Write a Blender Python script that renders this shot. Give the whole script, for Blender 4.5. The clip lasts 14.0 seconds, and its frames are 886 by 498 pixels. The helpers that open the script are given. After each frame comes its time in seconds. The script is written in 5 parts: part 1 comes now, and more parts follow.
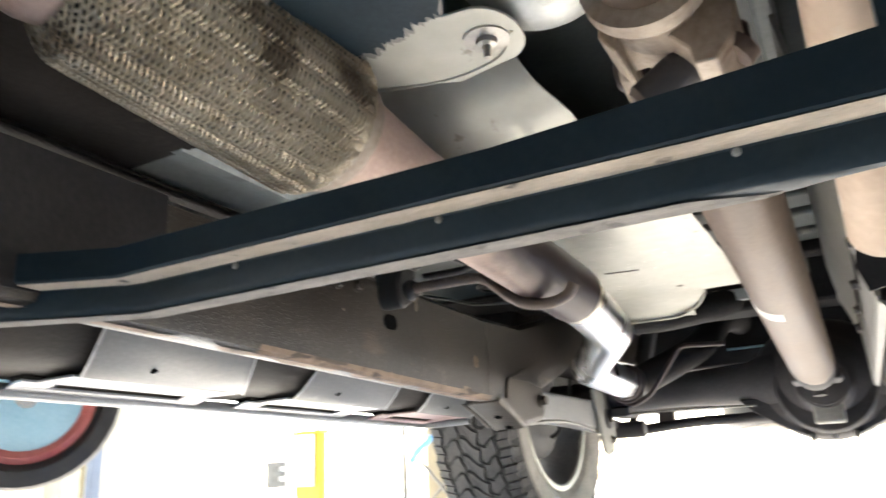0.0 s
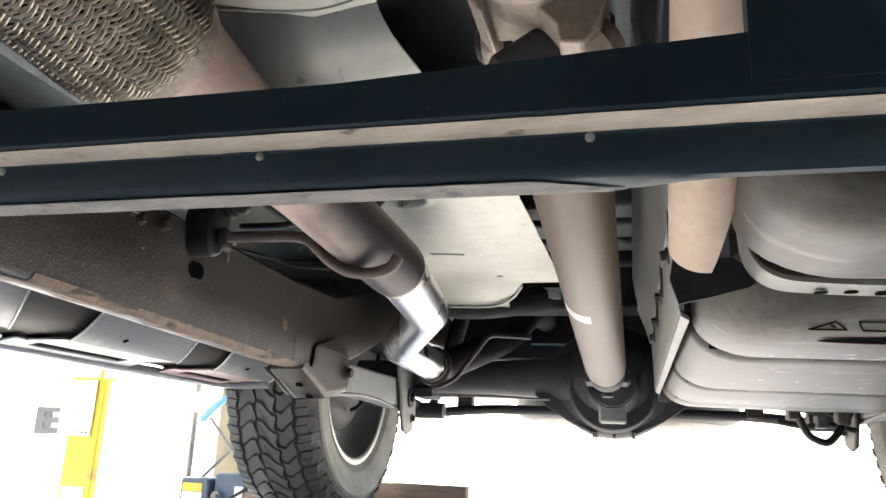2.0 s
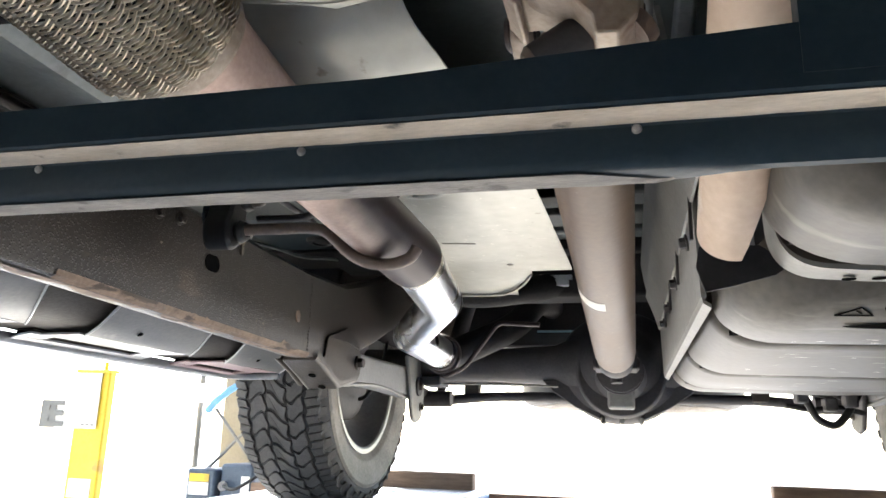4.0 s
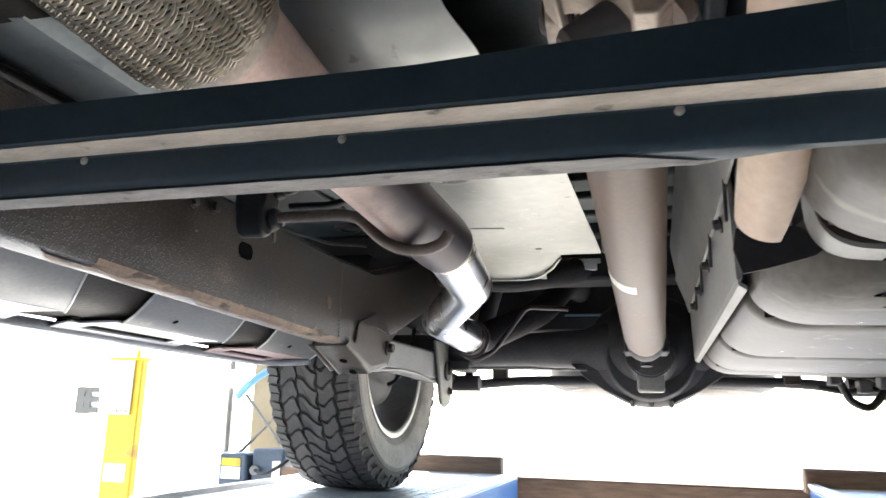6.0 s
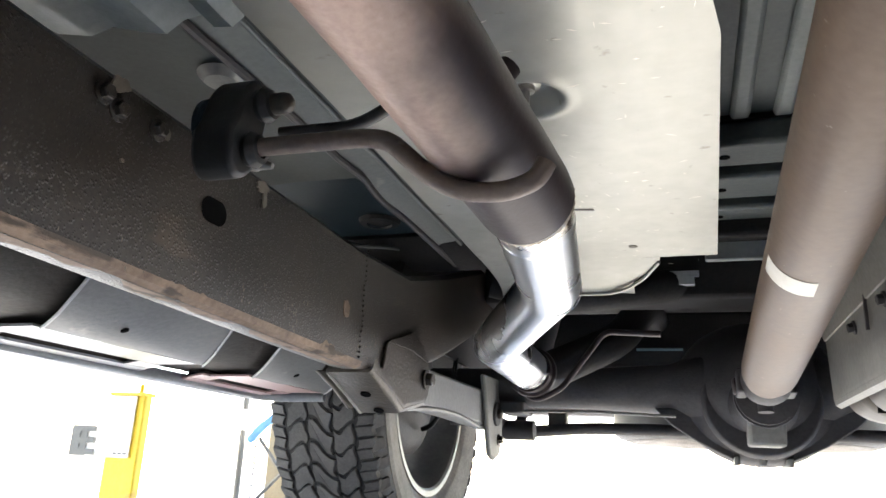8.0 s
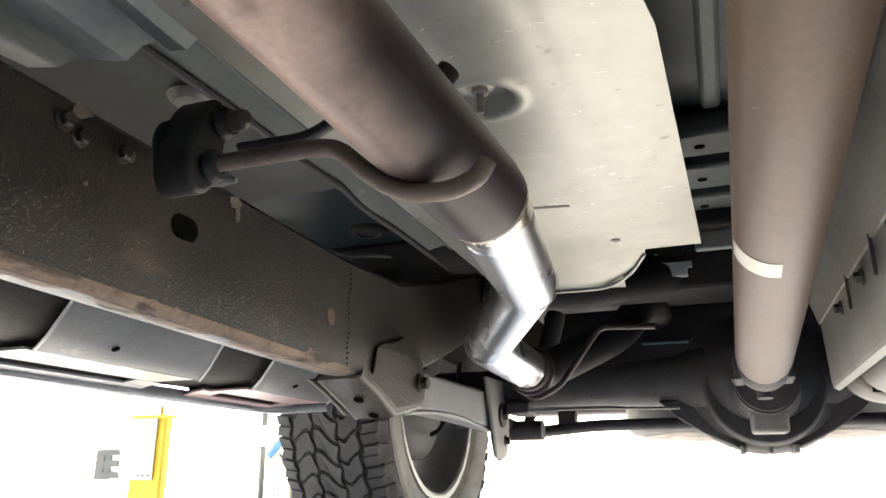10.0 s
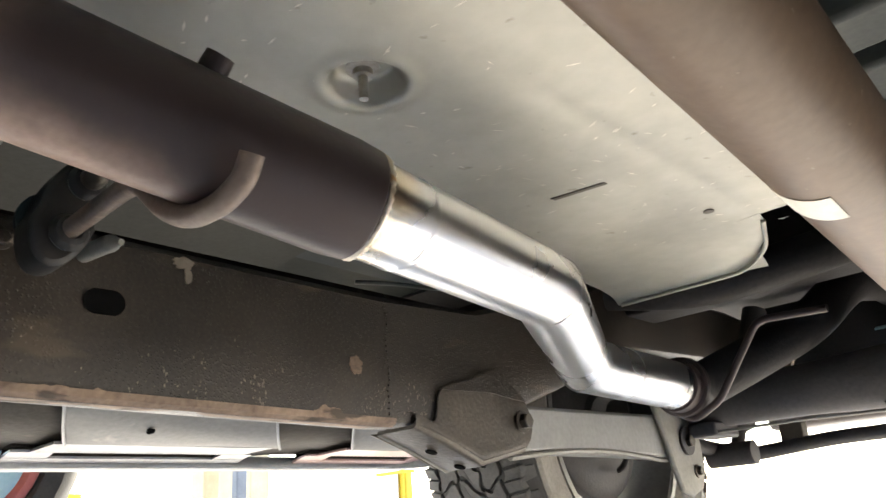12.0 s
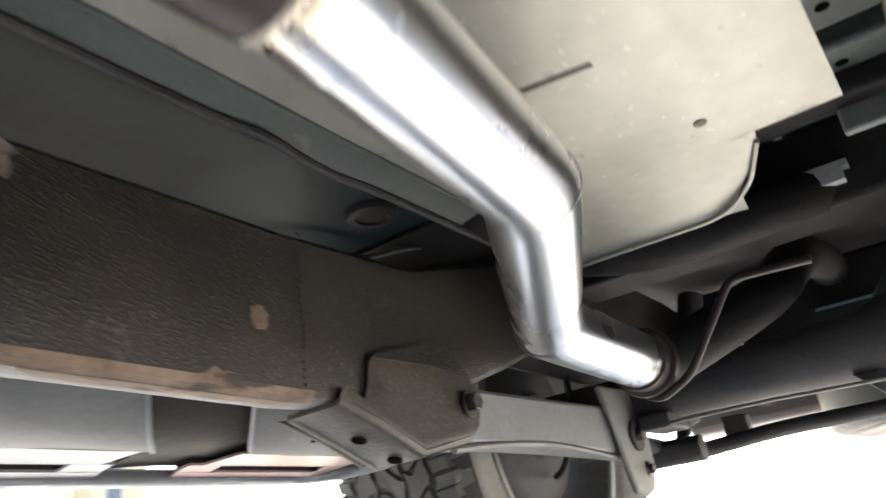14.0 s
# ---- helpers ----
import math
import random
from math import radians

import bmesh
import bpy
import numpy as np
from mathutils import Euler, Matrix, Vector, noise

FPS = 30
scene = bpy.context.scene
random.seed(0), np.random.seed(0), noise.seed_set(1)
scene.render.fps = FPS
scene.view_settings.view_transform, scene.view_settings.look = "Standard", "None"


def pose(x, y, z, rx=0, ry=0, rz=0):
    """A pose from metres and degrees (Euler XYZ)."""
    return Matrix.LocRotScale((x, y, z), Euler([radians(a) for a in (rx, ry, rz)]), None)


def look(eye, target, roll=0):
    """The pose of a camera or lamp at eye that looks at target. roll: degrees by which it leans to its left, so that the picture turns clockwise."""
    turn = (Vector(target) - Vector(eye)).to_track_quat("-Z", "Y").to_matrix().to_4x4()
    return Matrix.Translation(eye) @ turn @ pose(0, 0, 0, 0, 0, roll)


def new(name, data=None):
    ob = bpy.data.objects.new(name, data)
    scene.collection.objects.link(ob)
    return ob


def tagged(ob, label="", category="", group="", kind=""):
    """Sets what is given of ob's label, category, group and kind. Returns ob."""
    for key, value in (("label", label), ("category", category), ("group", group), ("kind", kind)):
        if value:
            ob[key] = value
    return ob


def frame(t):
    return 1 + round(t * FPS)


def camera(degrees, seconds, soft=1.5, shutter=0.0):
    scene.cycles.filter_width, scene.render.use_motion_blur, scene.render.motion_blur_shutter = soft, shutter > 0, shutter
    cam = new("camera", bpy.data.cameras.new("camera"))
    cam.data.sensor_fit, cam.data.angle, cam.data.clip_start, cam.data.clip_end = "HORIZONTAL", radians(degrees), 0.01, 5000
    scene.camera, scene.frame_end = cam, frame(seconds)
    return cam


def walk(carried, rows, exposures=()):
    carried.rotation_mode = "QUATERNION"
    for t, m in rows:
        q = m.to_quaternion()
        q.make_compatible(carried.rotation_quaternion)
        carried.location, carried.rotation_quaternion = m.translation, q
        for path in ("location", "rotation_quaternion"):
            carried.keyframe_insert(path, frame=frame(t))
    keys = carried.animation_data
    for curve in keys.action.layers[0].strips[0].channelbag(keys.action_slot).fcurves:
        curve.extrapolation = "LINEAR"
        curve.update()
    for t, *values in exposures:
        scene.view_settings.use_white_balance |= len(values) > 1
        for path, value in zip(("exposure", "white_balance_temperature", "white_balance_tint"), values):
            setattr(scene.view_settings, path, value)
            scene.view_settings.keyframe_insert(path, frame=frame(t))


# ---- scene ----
cam = camera(61.5, 14.0, shutter=0.5)
PATH = [
    (0, (0.059, -0.384, 1.466), (-0.844, 1.3, 2.058), -2.6),
    (0.5, (0.057, -0.375, 1.468), (-0.649, 1.414, 2.017), -0.7),
    (1, (0.047, -0.357, 1.468), (-0.579, 1.472, 1.981), 0.4),
    (1.5, (0.044, -0.342, 1.465), (-0.516, 1.512, 1.961), 1.7),
    (2, (0.044, -0.341, 1.471), (-0.44, 1.529, 1.992), 2.5),
    (4.5, (0.017, -0.355, 1.473), (-0.46, 1.528, 1.949), 1.6),
    (5, (0.025, -0.367, 1.47), (-0.483, 1.511, 1.933), 2.4),
    (5.5, (0.024, -0.374, 1.472), (-0.515, 1.496, 1.934), 2.5),
    (6, (0.011, -0.353, 1.472), (-0.526, 1.521, 1.921), 1.4),
    (6.5, (-0.019, -0.291, 1.483), (-0.591, 1.569, 1.946), 0.3),
    (7, (-0.041, -0.106, 1.471), (-0.726, 1.701, 1.988), 2.4),
    (7.5, (-0.079, 0.0, 1.472), (-0.812, 1.783, 2.005), 3.5),
    (8, (-0.126, -0.014, 1.485), (-0.736, 1.806, 2.048), 2.8),
    (10.5, (-0.064, -0.011, 1.474), (-0.776, 1.757, 2.078), -1.8),
    (11, (-0.037, 0.084, 1.479), (-0.891, 1.774, 2.124), -3.3),
    (11.5, (0.051, 0.189, 1.5), (-1.086, 1.682, 2.191), -4.2),
    (12, (0.089, 0.236, 1.492), (-1.152, 1.643, 2.183), -4.6),
    (12.5, (0.108, 0.249, 1.493), (-1.143, 1.658, 2.162), -4.6),
    (13, (0.109, 0.245, 1.494), (-1.135, 1.668, 2.148), -4.6),
    (13.5, (0.073, 0.256, 1.486), (-1.162, 1.68, 2.154), -5.1),
    (14, (-0.084, 0.368, 1.469), (-1.07, 1.937, 2.22), -8.6),
]
EXPOSURES = [(0.0, 3.42, 7150, 10), (0.8, 3.08, 7100, 10), (2.2, 3.03, 6850, 10), (5.0, 3.03, 6750, 10), (6.5, 3.0, 6500, 10), (7.2, 2.9, 6350, 10), (8.2, 2.94, 6700, 10), (10.4, 2.88, 7150, 10), (11.5, 3.05, 7400, 10), (13.2, 3.06, 7500, 10), (14.0, 2.9, 7000, 10)]
walk(cam, [(t, look(eye, target, roll)) for t, eye, target, roll in PATH], EXPOSURES)


# ---- world, sun ----
world = bpy.data.worlds.new("yard_sky")
scene.world = world
world.use_nodes = True
wn = world.node_tree
sky = wn.nodes.new("ShaderNodeTexSky")
sky.sky_type, sky.sun_disc = "NISHITA", False
sky.sun_elevation, sky.sun_rotation = radians(48), radians(-25)
wn.links.new(sky.outputs[0], wn.nodes["Background"].inputs[0])
wn.nodes["Background"].inputs[1].default_value = 0.15
sun_data = bpy.data.lights.new("sun", "SUN")
sun_data.energy, sun_data.angle, sun_data.color = 4.5, radians(0.5), (1.0, 0.95, 0.88)
sun = new("sun", sun_data)
sun.matrix_world = look((-4, 8.6, 10.5), (0, 0, 0))


# ---- materials ----
def material(name, a, b, rough=0.6, metal=0.0, scale=12.0, fine=140.0, bump=0.15, spots=None, spot_at=0.62,
             spot_scale=9.0, stretch=(1, 1, 1), rough_var=0.15, spec=0.5, along=None, pebble=0.0, spot_stretch=(1, 1, 1)):
    """Two colours mixed by large and fine noise, with relief, roughness variation and optional stains."""
    m = bpy.data.materials.new(name)
    m.use_nodes = True
    nt = m.node_tree
    n, l = nt.nodes, nt.links
    bsdf = n["Principled BSDF"]
    geo = n.new("ShaderNodeNewGeometry")
    mp = n.new("ShaderNodeMapping")
    mp.inputs["Scale"].default_value = stretch
    l.new(geo.outputs["Position"], mp.inputs["Vector"])
    big, small = n.new("ShaderNodeTexNoise"), n.new("ShaderNodeTexNoise")
    for node, s, d in ((big, scale, 5), (small, fine, 4)):
        node.inputs["Scale"].default_value, node.inputs["Detail"].default_value = s, d
        l.new(mp.outputs[0], node.inputs["Vector"])
    add = n.new("ShaderNodeMath")
    add.operation = "MULTIPLY_ADD"
    l.new(small.outputs["Fac"], add.inputs[0])
    add.inputs[1].default_value = 0.45
    l.new(big.outputs["Fac"], add.inputs[2])
    ramp = n.new("ShaderNodeValToRGB")
    ramp.color_ramp.elements[0].position, ramp.color_ramp.elements[1].position = 0.5, 0.95
    ramp.color_ramp.elements[0].color, ramp.color_ramp.elements[1].color = (*a, 1), (*b, 1)
    l.new(add.outputs[0], ramp.inputs[0])
    col = ramp.outputs[0]
    if spots:
        st = n.new("ShaderNodeTexNoise")
        st.inputs["Scale"].default_value, st.inputs["Detail"].default_value = spot_scale, 6
        sm = n.new("ShaderNodeMapping")
        sm.inputs["Scale"].default_value = spot_stretch
        l.new(geo.outputs["Position"], sm.inputs["Vector"])
        l.new(sm.outputs[0], st.inputs["Vector"])
        sr = n.new("ShaderNodeValToRGB")
        sr.color_ramp.elements[0].position, sr.color_ramp.elements[1].position = spot_at, spot_at + 0.07
        l.new(st.outputs["Fac"], sr.inputs[0])
        mix = n.new("ShaderNodeMix")
        mix.data_type = "RGBA"
        l.new(sr.outputs[0], mix.inputs[0])
        l.new(col, mix.inputs[6])
        mix.inputs[7].default_value = (*spots, 1)
        col = mix.outputs[2]
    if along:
        # heat discolouration along an axis, with an uneven border; the muffler's carries side light too
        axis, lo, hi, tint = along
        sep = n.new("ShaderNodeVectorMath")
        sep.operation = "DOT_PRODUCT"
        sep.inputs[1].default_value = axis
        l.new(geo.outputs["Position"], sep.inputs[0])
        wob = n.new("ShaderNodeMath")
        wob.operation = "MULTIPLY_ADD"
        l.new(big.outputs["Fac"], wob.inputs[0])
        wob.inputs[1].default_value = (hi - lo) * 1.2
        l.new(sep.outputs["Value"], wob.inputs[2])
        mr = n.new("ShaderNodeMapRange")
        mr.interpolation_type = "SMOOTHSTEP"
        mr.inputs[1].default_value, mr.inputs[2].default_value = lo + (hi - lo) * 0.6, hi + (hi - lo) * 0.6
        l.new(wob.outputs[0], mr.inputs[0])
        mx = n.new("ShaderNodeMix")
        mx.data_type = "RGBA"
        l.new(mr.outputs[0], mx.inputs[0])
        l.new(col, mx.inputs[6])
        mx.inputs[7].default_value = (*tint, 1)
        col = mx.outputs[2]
    l.new(col, bsdf.inputs["Base Color"])
    bsdf.inputs["Specular IOR Level"].default_value = spec
    rr = n.new("ShaderNodeMapRange")
    rr.inputs[3].default_value, rr.inputs[4].default_value = max(0.02, rough - rough_var), min(1, rough + rough_var)
    l.new(big.outputs["Fac"], rr.inputs[0])
    l.new(rr.outputs[0], bsdf.inputs["Roughness"])
    bsdf.inputs["Metallic"].default_value = metal
    if bump:
        bp = n.new("ShaderNodeBump")
        bp.inputs["Strength"].default_value, bp.inputs["Distance"].default_value = bump, 0.002
        l.new(small.outputs["Fac"], bp.inputs["Height"])
        if pebble:
            vo = n.new("ShaderNodeTexVoronoi")
            vo.feature = "F1"
            vo.inputs["Scale"].default_value, vo.inputs["Randomness"].default_value = pebble, 1.0
            l.new(mp.outputs[0], vo.inputs["Vector"])
            gr = n.new("ShaderNodeMapRange")
            gr.interpolation_type = "SMOOTHSTEP"
            gr.inputs[1].default_value, gr.inputs[2].default_value = 0.0, 0.48
            gr.inputs[3].default_value, gr.inputs[4].default_value = 1.0, 0.0
            l.new(vo.outputs["Distance"], gr.inputs[0])
            mul = n.new("ShaderNodeMath")
            mul.operation = "MULTIPLY"
            l.new(gr.outputs[0], mul.inputs[0])
            l.new(st.outputs["Fac"] if spots else big.outputs["Fac"], mul.inputs[1])
            l.new(mul.outputs[0], bp.inputs["Height"])
        l.new(bp.outputs[0], bsdf.inputs["Normal"])
    return m


M_RAIL = material("chassis_black_undercoat", (0.013, 0.0112, 0.0098), (0.048, 0.039, 0.031), 0.38, 0, 6, 300, 0.6, (0.070, 0.054, 0.039), 0.61, 15, pebble=330.0, spot_stretch=(1, 0.5, 1.5), spec=0.35)
M_BRACK = material("dusty_brown_bracket_steel", (0.038, 0.031, 0.024), (0.090, 0.074, 0.057), 0.45, 0.15, 12, 200, 0.4, (0.22, 0.19, 0.16), 0.64, 18)
M_RUST = material("bare_rusty_primer", (0.12, 0.078, 0.054), (0.28, 0.20, 0.145), 0.75, 0, 26, 200, 0.3, (0.062, 0.045, 0.034), 0.55, 34, spot_stretch=(1, 0.5, 2.0))
M_XMEM = material("satin_black_crossmember", (0.012, 0.023, 0.031), (0.024, 0.039, 0.048), 0.5, 0, 8, 200, 0.1, spec=0.2)
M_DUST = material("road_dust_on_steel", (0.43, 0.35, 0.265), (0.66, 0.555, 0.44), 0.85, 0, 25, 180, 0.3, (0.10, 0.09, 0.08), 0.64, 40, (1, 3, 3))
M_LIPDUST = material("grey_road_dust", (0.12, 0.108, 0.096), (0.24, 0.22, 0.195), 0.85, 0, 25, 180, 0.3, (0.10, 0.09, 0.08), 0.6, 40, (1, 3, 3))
M_SCUFF = material("brown_scuffed_coating", (0.12, 0.10, 0.078), (0.21, 0.178, 0.14), 0.7, 0, 30, 200, 0.2)
M_TRAY = material("pale_blue_grey_tray", (0.17, 0.187, 0.182), (0.26, 0.277, 0.268), 0.5, 0.1, 6, 140, 0.15, (0.15, 0.16, 0.16), 0.66, 18)
# Dark coating of the step brackets, also the tone of the added shade panel
M_BRKT = material("dark_bracket_and_shade_tone", (0.014, 0.012, 0.011), (0.032, 0.027, 0.024), 0.6, 0, 10, 150, 0.3, (0.06, 0.05, 0.042), 0.66, 16, spec=0.12)
M_SHIELD = material("dull_aluminium_shield", (0.345, 0.335, 0.29), (0.455, 0.445, 0.395), 0.45, 0.45, 8, 45, 0.05, (0.24, 0.222, 0.178), 0.67, 42)
# Heat stain, with the pink light on the left side put into the colour
M_MUFF = material("heat_stained_side_lit_steel", (0.38, 0.255, 0.20), (0.58, 0.42, 0.345), 0.46, 0.2, 9, 220, 0.10, (0.27, 0.18, 0.15), 0.60, 14, along=((2.2, 0.6445, 0.0), -0.44, -0.28, (0.038, 0.026, 0.026)), spec=0.4)
M_ROD = material("brown_hanger_steel", (0.10, 0.073, 0.058), (0.19, 0.145, 0.118), 0.5, 0.25, 20, 200, 0.3, (0.34, 0.27, 0.22), 0.62, 30)
M_NEWPIPE = material("new_stainless_pipe", (0.56, 0.48, 0.37), (0.64, 0.57, 0.46), 0.28, 1.0, 9, 90, 0.02, (0.44, 0.21, 0.07), 0.56, 24, rough_var=0.08, along=((0, 1, 0), 0.525, 0.560, (0.585, 0.59, 0.605)))
M_WELD = material("straw_tinted_weld", (0.50, 0.42, 0.33), (0.72, 0.68, 0.60), 0.35, 0.8, 60, 400, 0.5, (0.42, 0.19, 0.06), 0.55, 38)
M_SHAFT = material("brown_dusty_driveshaft", (0.092, 0.057, 0.035), (0.144, 0.094, 0.062), 0.52, 0.05, 6, 130, 0.08, (0.27, 0.21, 0.165), 0.69, 120)
M_YOKE = material("pale_rusted_cast_steel", (0.24, 0.18, 0.14), (0.42, 0.35, 0.28), 0.6, 0.3, 20, 160, 0.4, (0.16, 0.08, 0.05), 0.6, 25)
M_LABEL = material("cream_paper_label", (0.62, 0.58, 0.50), (0.74, 0.71, 0.64), 0.6, 0, 40, 300, 0.05)
M_TANK = material("grey_plastic_tank_guard", (0.040, 0.035, 0.0285), (0.098, 0.087, 0.071), 0.46, 0.0, 5, 120, 0.07, (0.15, 0.138, 0.117), 0.63, 11, spot_stretch=(0.45, 2.2, 1), spec=0.22)
M_TANKSIDE = material("dull_galvanised_guard", (0.165, 0.160, 0.146), (0.275, 0.266, 0.244), 0.55, 0.2, 8, 140, 0.15, (0.24, 0.22, 0.19), 0.64, 18)
M_TAN = material("tan_heat_wrapped_sleeve", (0.40, 0.285, 0.20), (0.56, 0.43, 0.325), 0.55, 0.1, 9, 120, 0.15, (0.62, 0.55, 0.46), 0.62, 12)
M_FLOOR = material("grey_body_floor_paint", (0.058, 0.070, 0.069), (0.108, 0.121, 0.116), 0.5, 0.0, 6, 150, 0.2, (0.19, 0.19, 0.175), 0.68, 15)
M_SEALER = material("grey_green_underbody_sealer", (0.022, 0.027, 0.0255), (0.044, 0.051, 0.048), 0.55, 0, 5, 150, 0.12, (0.05, 0.052, 0.047), 0.70, 13, spec=0.15)
# Black paint made paler to carry the glare's haze in its colour
M_BLACK = material("haze_lifted_axle_black", (0.038, 0.036, 0.038), (0.075, 0.070, 0.070), 0.55, 0.0, 10, 150, 0.3, (0.055, 0.05, 0.045), 0.66, 16, spec=0.3)
M_GREYARM = material("grey_trailing_arm_paint", (0.22, 0.22, 0.215), (0.33, 0.33, 0.32), 0.5, 0.2, 9, 130, 0.15, (0.22, 0.19, 0.16), 0.66, 20)
M_RUBBER = material("black_rubber", (0.011, 0.011, 0.0115), (0.026, 0.025, 0.024), 0.5, 0, 20, 200, 0.2, spec=0.35)
M_TYRE = material("dusty_tyre_rubber", (0.058, 0.057, 0.056), (0.115, 0.111, 0.107), 0.75, 0, 14, 220, 0.3)
M_SIDEWALL = material("tyre_sidewall_rubber", (0.12, 0.11, 0.098), (0.30, 0.278, 0.25), 0.7, 0, 9, 150, 0.35)
M_RIM = material("brushed_alloy_rim", (0.19, 0.185, 0.175), (0.32, 0.31, 0.295), 0.45, 0.5, 10, 120, 0.08)
# Darker copy of the rim alloy, the barrel's shade put into its colour
M_RIMDARK = material("shadowed_alloy_barrel", (0.10, 0.098, 0.092), (0.17, 0.165, 0.155), 0.5, 0.5, 10, 120, 0.1)
M_MESH = material("dirty_braided_wire", (0.30, 0.24, 0.165), (0.60, 0.51, 0.385), 0.42, 0.4, 25, 220, 0.3, (0.15, 0.11, 0.07), 0.58, 11)
M_CORE = material("dark_flex_core", (0.014, 0.012, 0.010), (0.035, 0.03, 0.025), 0.7, 0.2, 25, 200, 0.2)
M_STEP = material("dark_grey_step_coating", (0.075, 0.078, 0.080), (0.135, 0.138, 0.138), 0.5, 0, 8, 160, 0.2, (0.24, 0.23, 0.21), 0.68, 16)
M_BAR = material("satin_grey_step_bar", (0.20, 0.21, 0.225), (0.31, 0.32, 0.335), 0.38, 0.3, 8, 140, 0.1, (0.12, 0.12, 0.12), 0.66, 20)
M_STEPPLATE = material("satin_step_plate", (0.23, 0.24, 0.262), (0.33, 0.34, 0.36), 0.35, 0.5, 8, 140, 0.1)
M_REDLENS = material("red_body_paint", (0.35, 0.06, 0.05), (0.45, 0.12, 0.10), 0.35, 0, 10, 90, 0.05)
M_YELLOW = material("scuffed_yellow_paint", (0.55, 0.39, 0.015), (0.66, 0.50, 0.045), 0.5, 0, 7, 90, 0.12, (0.45, 0.27, 0.05), 0.64, 6)
M_BLUE = material("blue_lift_paint", (0.02, 0.09, 0.28), (0.05, 0.16, 0.38), 0.45, 0, 8, 120, 0.12, (0.10, 0.10, 0.11), 0.68, 12)
# Step plate with a red reflection painted into its colour
M_PINK = material("red_reflection_step_plate", (0.30, 0.19, 0.19), (0.40, 0.28, 0.275), 0.35, 0.3, 12, 140, 0.1)
M_BLUEGREY = material("blue_grey_column_paint", (0.05, 0.065, 0.095), (0.09, 0.11, 0.15), 0.5, 0, 5, 90, 0.1)
M_PLATE = material("galvanised_tread_plate", (0.42, 0.44, 0.46), (0.58, 0.60, 0.62), 0.45, 0.4, 10, 140, 0.15)
M_BROWN = material("weathered_brown_timber", (0.12, 0.075, 0.05), (0.24, 0.16, 0.11), 0.8, 0, 14, 120, 0.4, stretch=(1, 8, 8))
M_WHITE = material("white_painted_metal", (0.72, 0.71, 0.68), (0.82, 0.81, 0.78), 0.5, 0, 6, 80, 0.08)
M_SIGNGREY = material("grey_sign_film", (0.11, 0.11, 0.105), (0.16, 0.16, 0.15), 0.5, 0, 10, 90, 0.05)
M_CREAM = material("cream_painted_column", (0.20, 0.172, 0.125), (0.28, 0.245, 0.185), 0.6, 0, 6, 80, 0.1)
M_POST = material("pale_cream_post_paint", (0.28, 0.25, 0.17), (0.36, 0.33, 0.24), 0.6, 0, 6, 80, 0.1)
# Underbody black with deep shade in the colour, lifted a little for glare
M_SHADEBLACK = material("underbody_black_and_shade", (0.015, 0.0145, 0.0155), (0.034, 0.032, 0.032), 0.65, 0, 9, 150, 0.3, (0.035, 0.031, 0.028), 0.67, 14, spec=0.15)
M_CONC = material("pale_concrete", (0.38, 0.37, 0.35), (0.52, 0.51, 0.48), 0.85, 0, 1.5, 40, 0.3, (0.28, 0.27, 0.25), 0.64, 0.8)
M_WALL = material("painted_block_wall", (0.52, 0.51, 0.48), (0.64, 0.63, 0.60), 0.8, 0, 2, 40, 0.2)
M_BOXDK = material("dark_blue_grey_case", (0.03, 0.05, 0.08), (0.07, 0.10, 0.14), 0.45, 0, 12, 120, 0.1)
M_DRUM = material("pale_cyan_drum_and_sky_patch", (0.20, 0.36, 0.44), (0.30, 0.46, 0.53), 0.5, 0, 8, 120, 0.08)
M_HOSE = material("light_blue_hose", (0.08, 0.25, 0.48), (0.15, 0.36, 0.60), 0.4, 0, 20, 120, 0.05)
M_ALU = material("cast_aluminium_housing", (0.36, 0.37, 0.36), (0.52, 0.53, 0.51), 0.45, 0.5, 9, 140, 0.3, (0.26, 0.25, 0.22), 0.64, 14)
# Near-black for shade in holes and gaps, put in as colour; moulded outlines too
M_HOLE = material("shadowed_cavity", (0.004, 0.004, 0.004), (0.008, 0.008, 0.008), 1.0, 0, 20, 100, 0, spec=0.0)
M_BOLT = material("zinc_bolt", (0.32, 0.30, 0.27), (0.5, 0.48, 0.44), 0.4, 0.7, 60, 300, 0.2)


# ---- mesh helpers ----
def part(name, bm, mat, parent=None, label="", smooth=True, bevel=0.0):
    me = bpy.data.meshes.new(name)
    bmesh.ops.recalc_face_normals(bm, faces=bm.faces[:])
    bm.to_mesh(me)
    bm.free()
    me.materials.append(mat)
    ob = new(name, me)
    ob.parent = parent
    if smooth:
        for p in me.polygons:
            p.use_smooth = True
        me.set_sharp_from_angle(angle=radians(38))
    if bevel:
        bv = ob.modifiers.new("bevel", "BEVEL")
        bv.width, bv.segments, bv.limit_method, bv.angle_limit = bevel, 2, "ANGLE", radians(40)
    if label:
        ob["label"] = label
    return ob


def box(bm, x0, x1, y0, y1, z0, z1, m=None):
    vs = [bm.verts.new((x, y, z)) for z in (z0, z1) for y in (y0, y1) for x in (x0, x1)]
    if m is not None:
        for v in vs:
            v.co = m @ v.co
    for f in ((0, 1, 3, 2), (4, 6, 7, 5), (0, 4, 5, 1), (2, 3, 7, 6), (0, 2, 6, 4), (1, 5, 7, 3)):
        bm.faces.new([vs[i] for i in f])
    return bm


def boxes(*bs):
    bm = bmesh.new()
    for b in bs:
        box(bm, *b)
    return bm


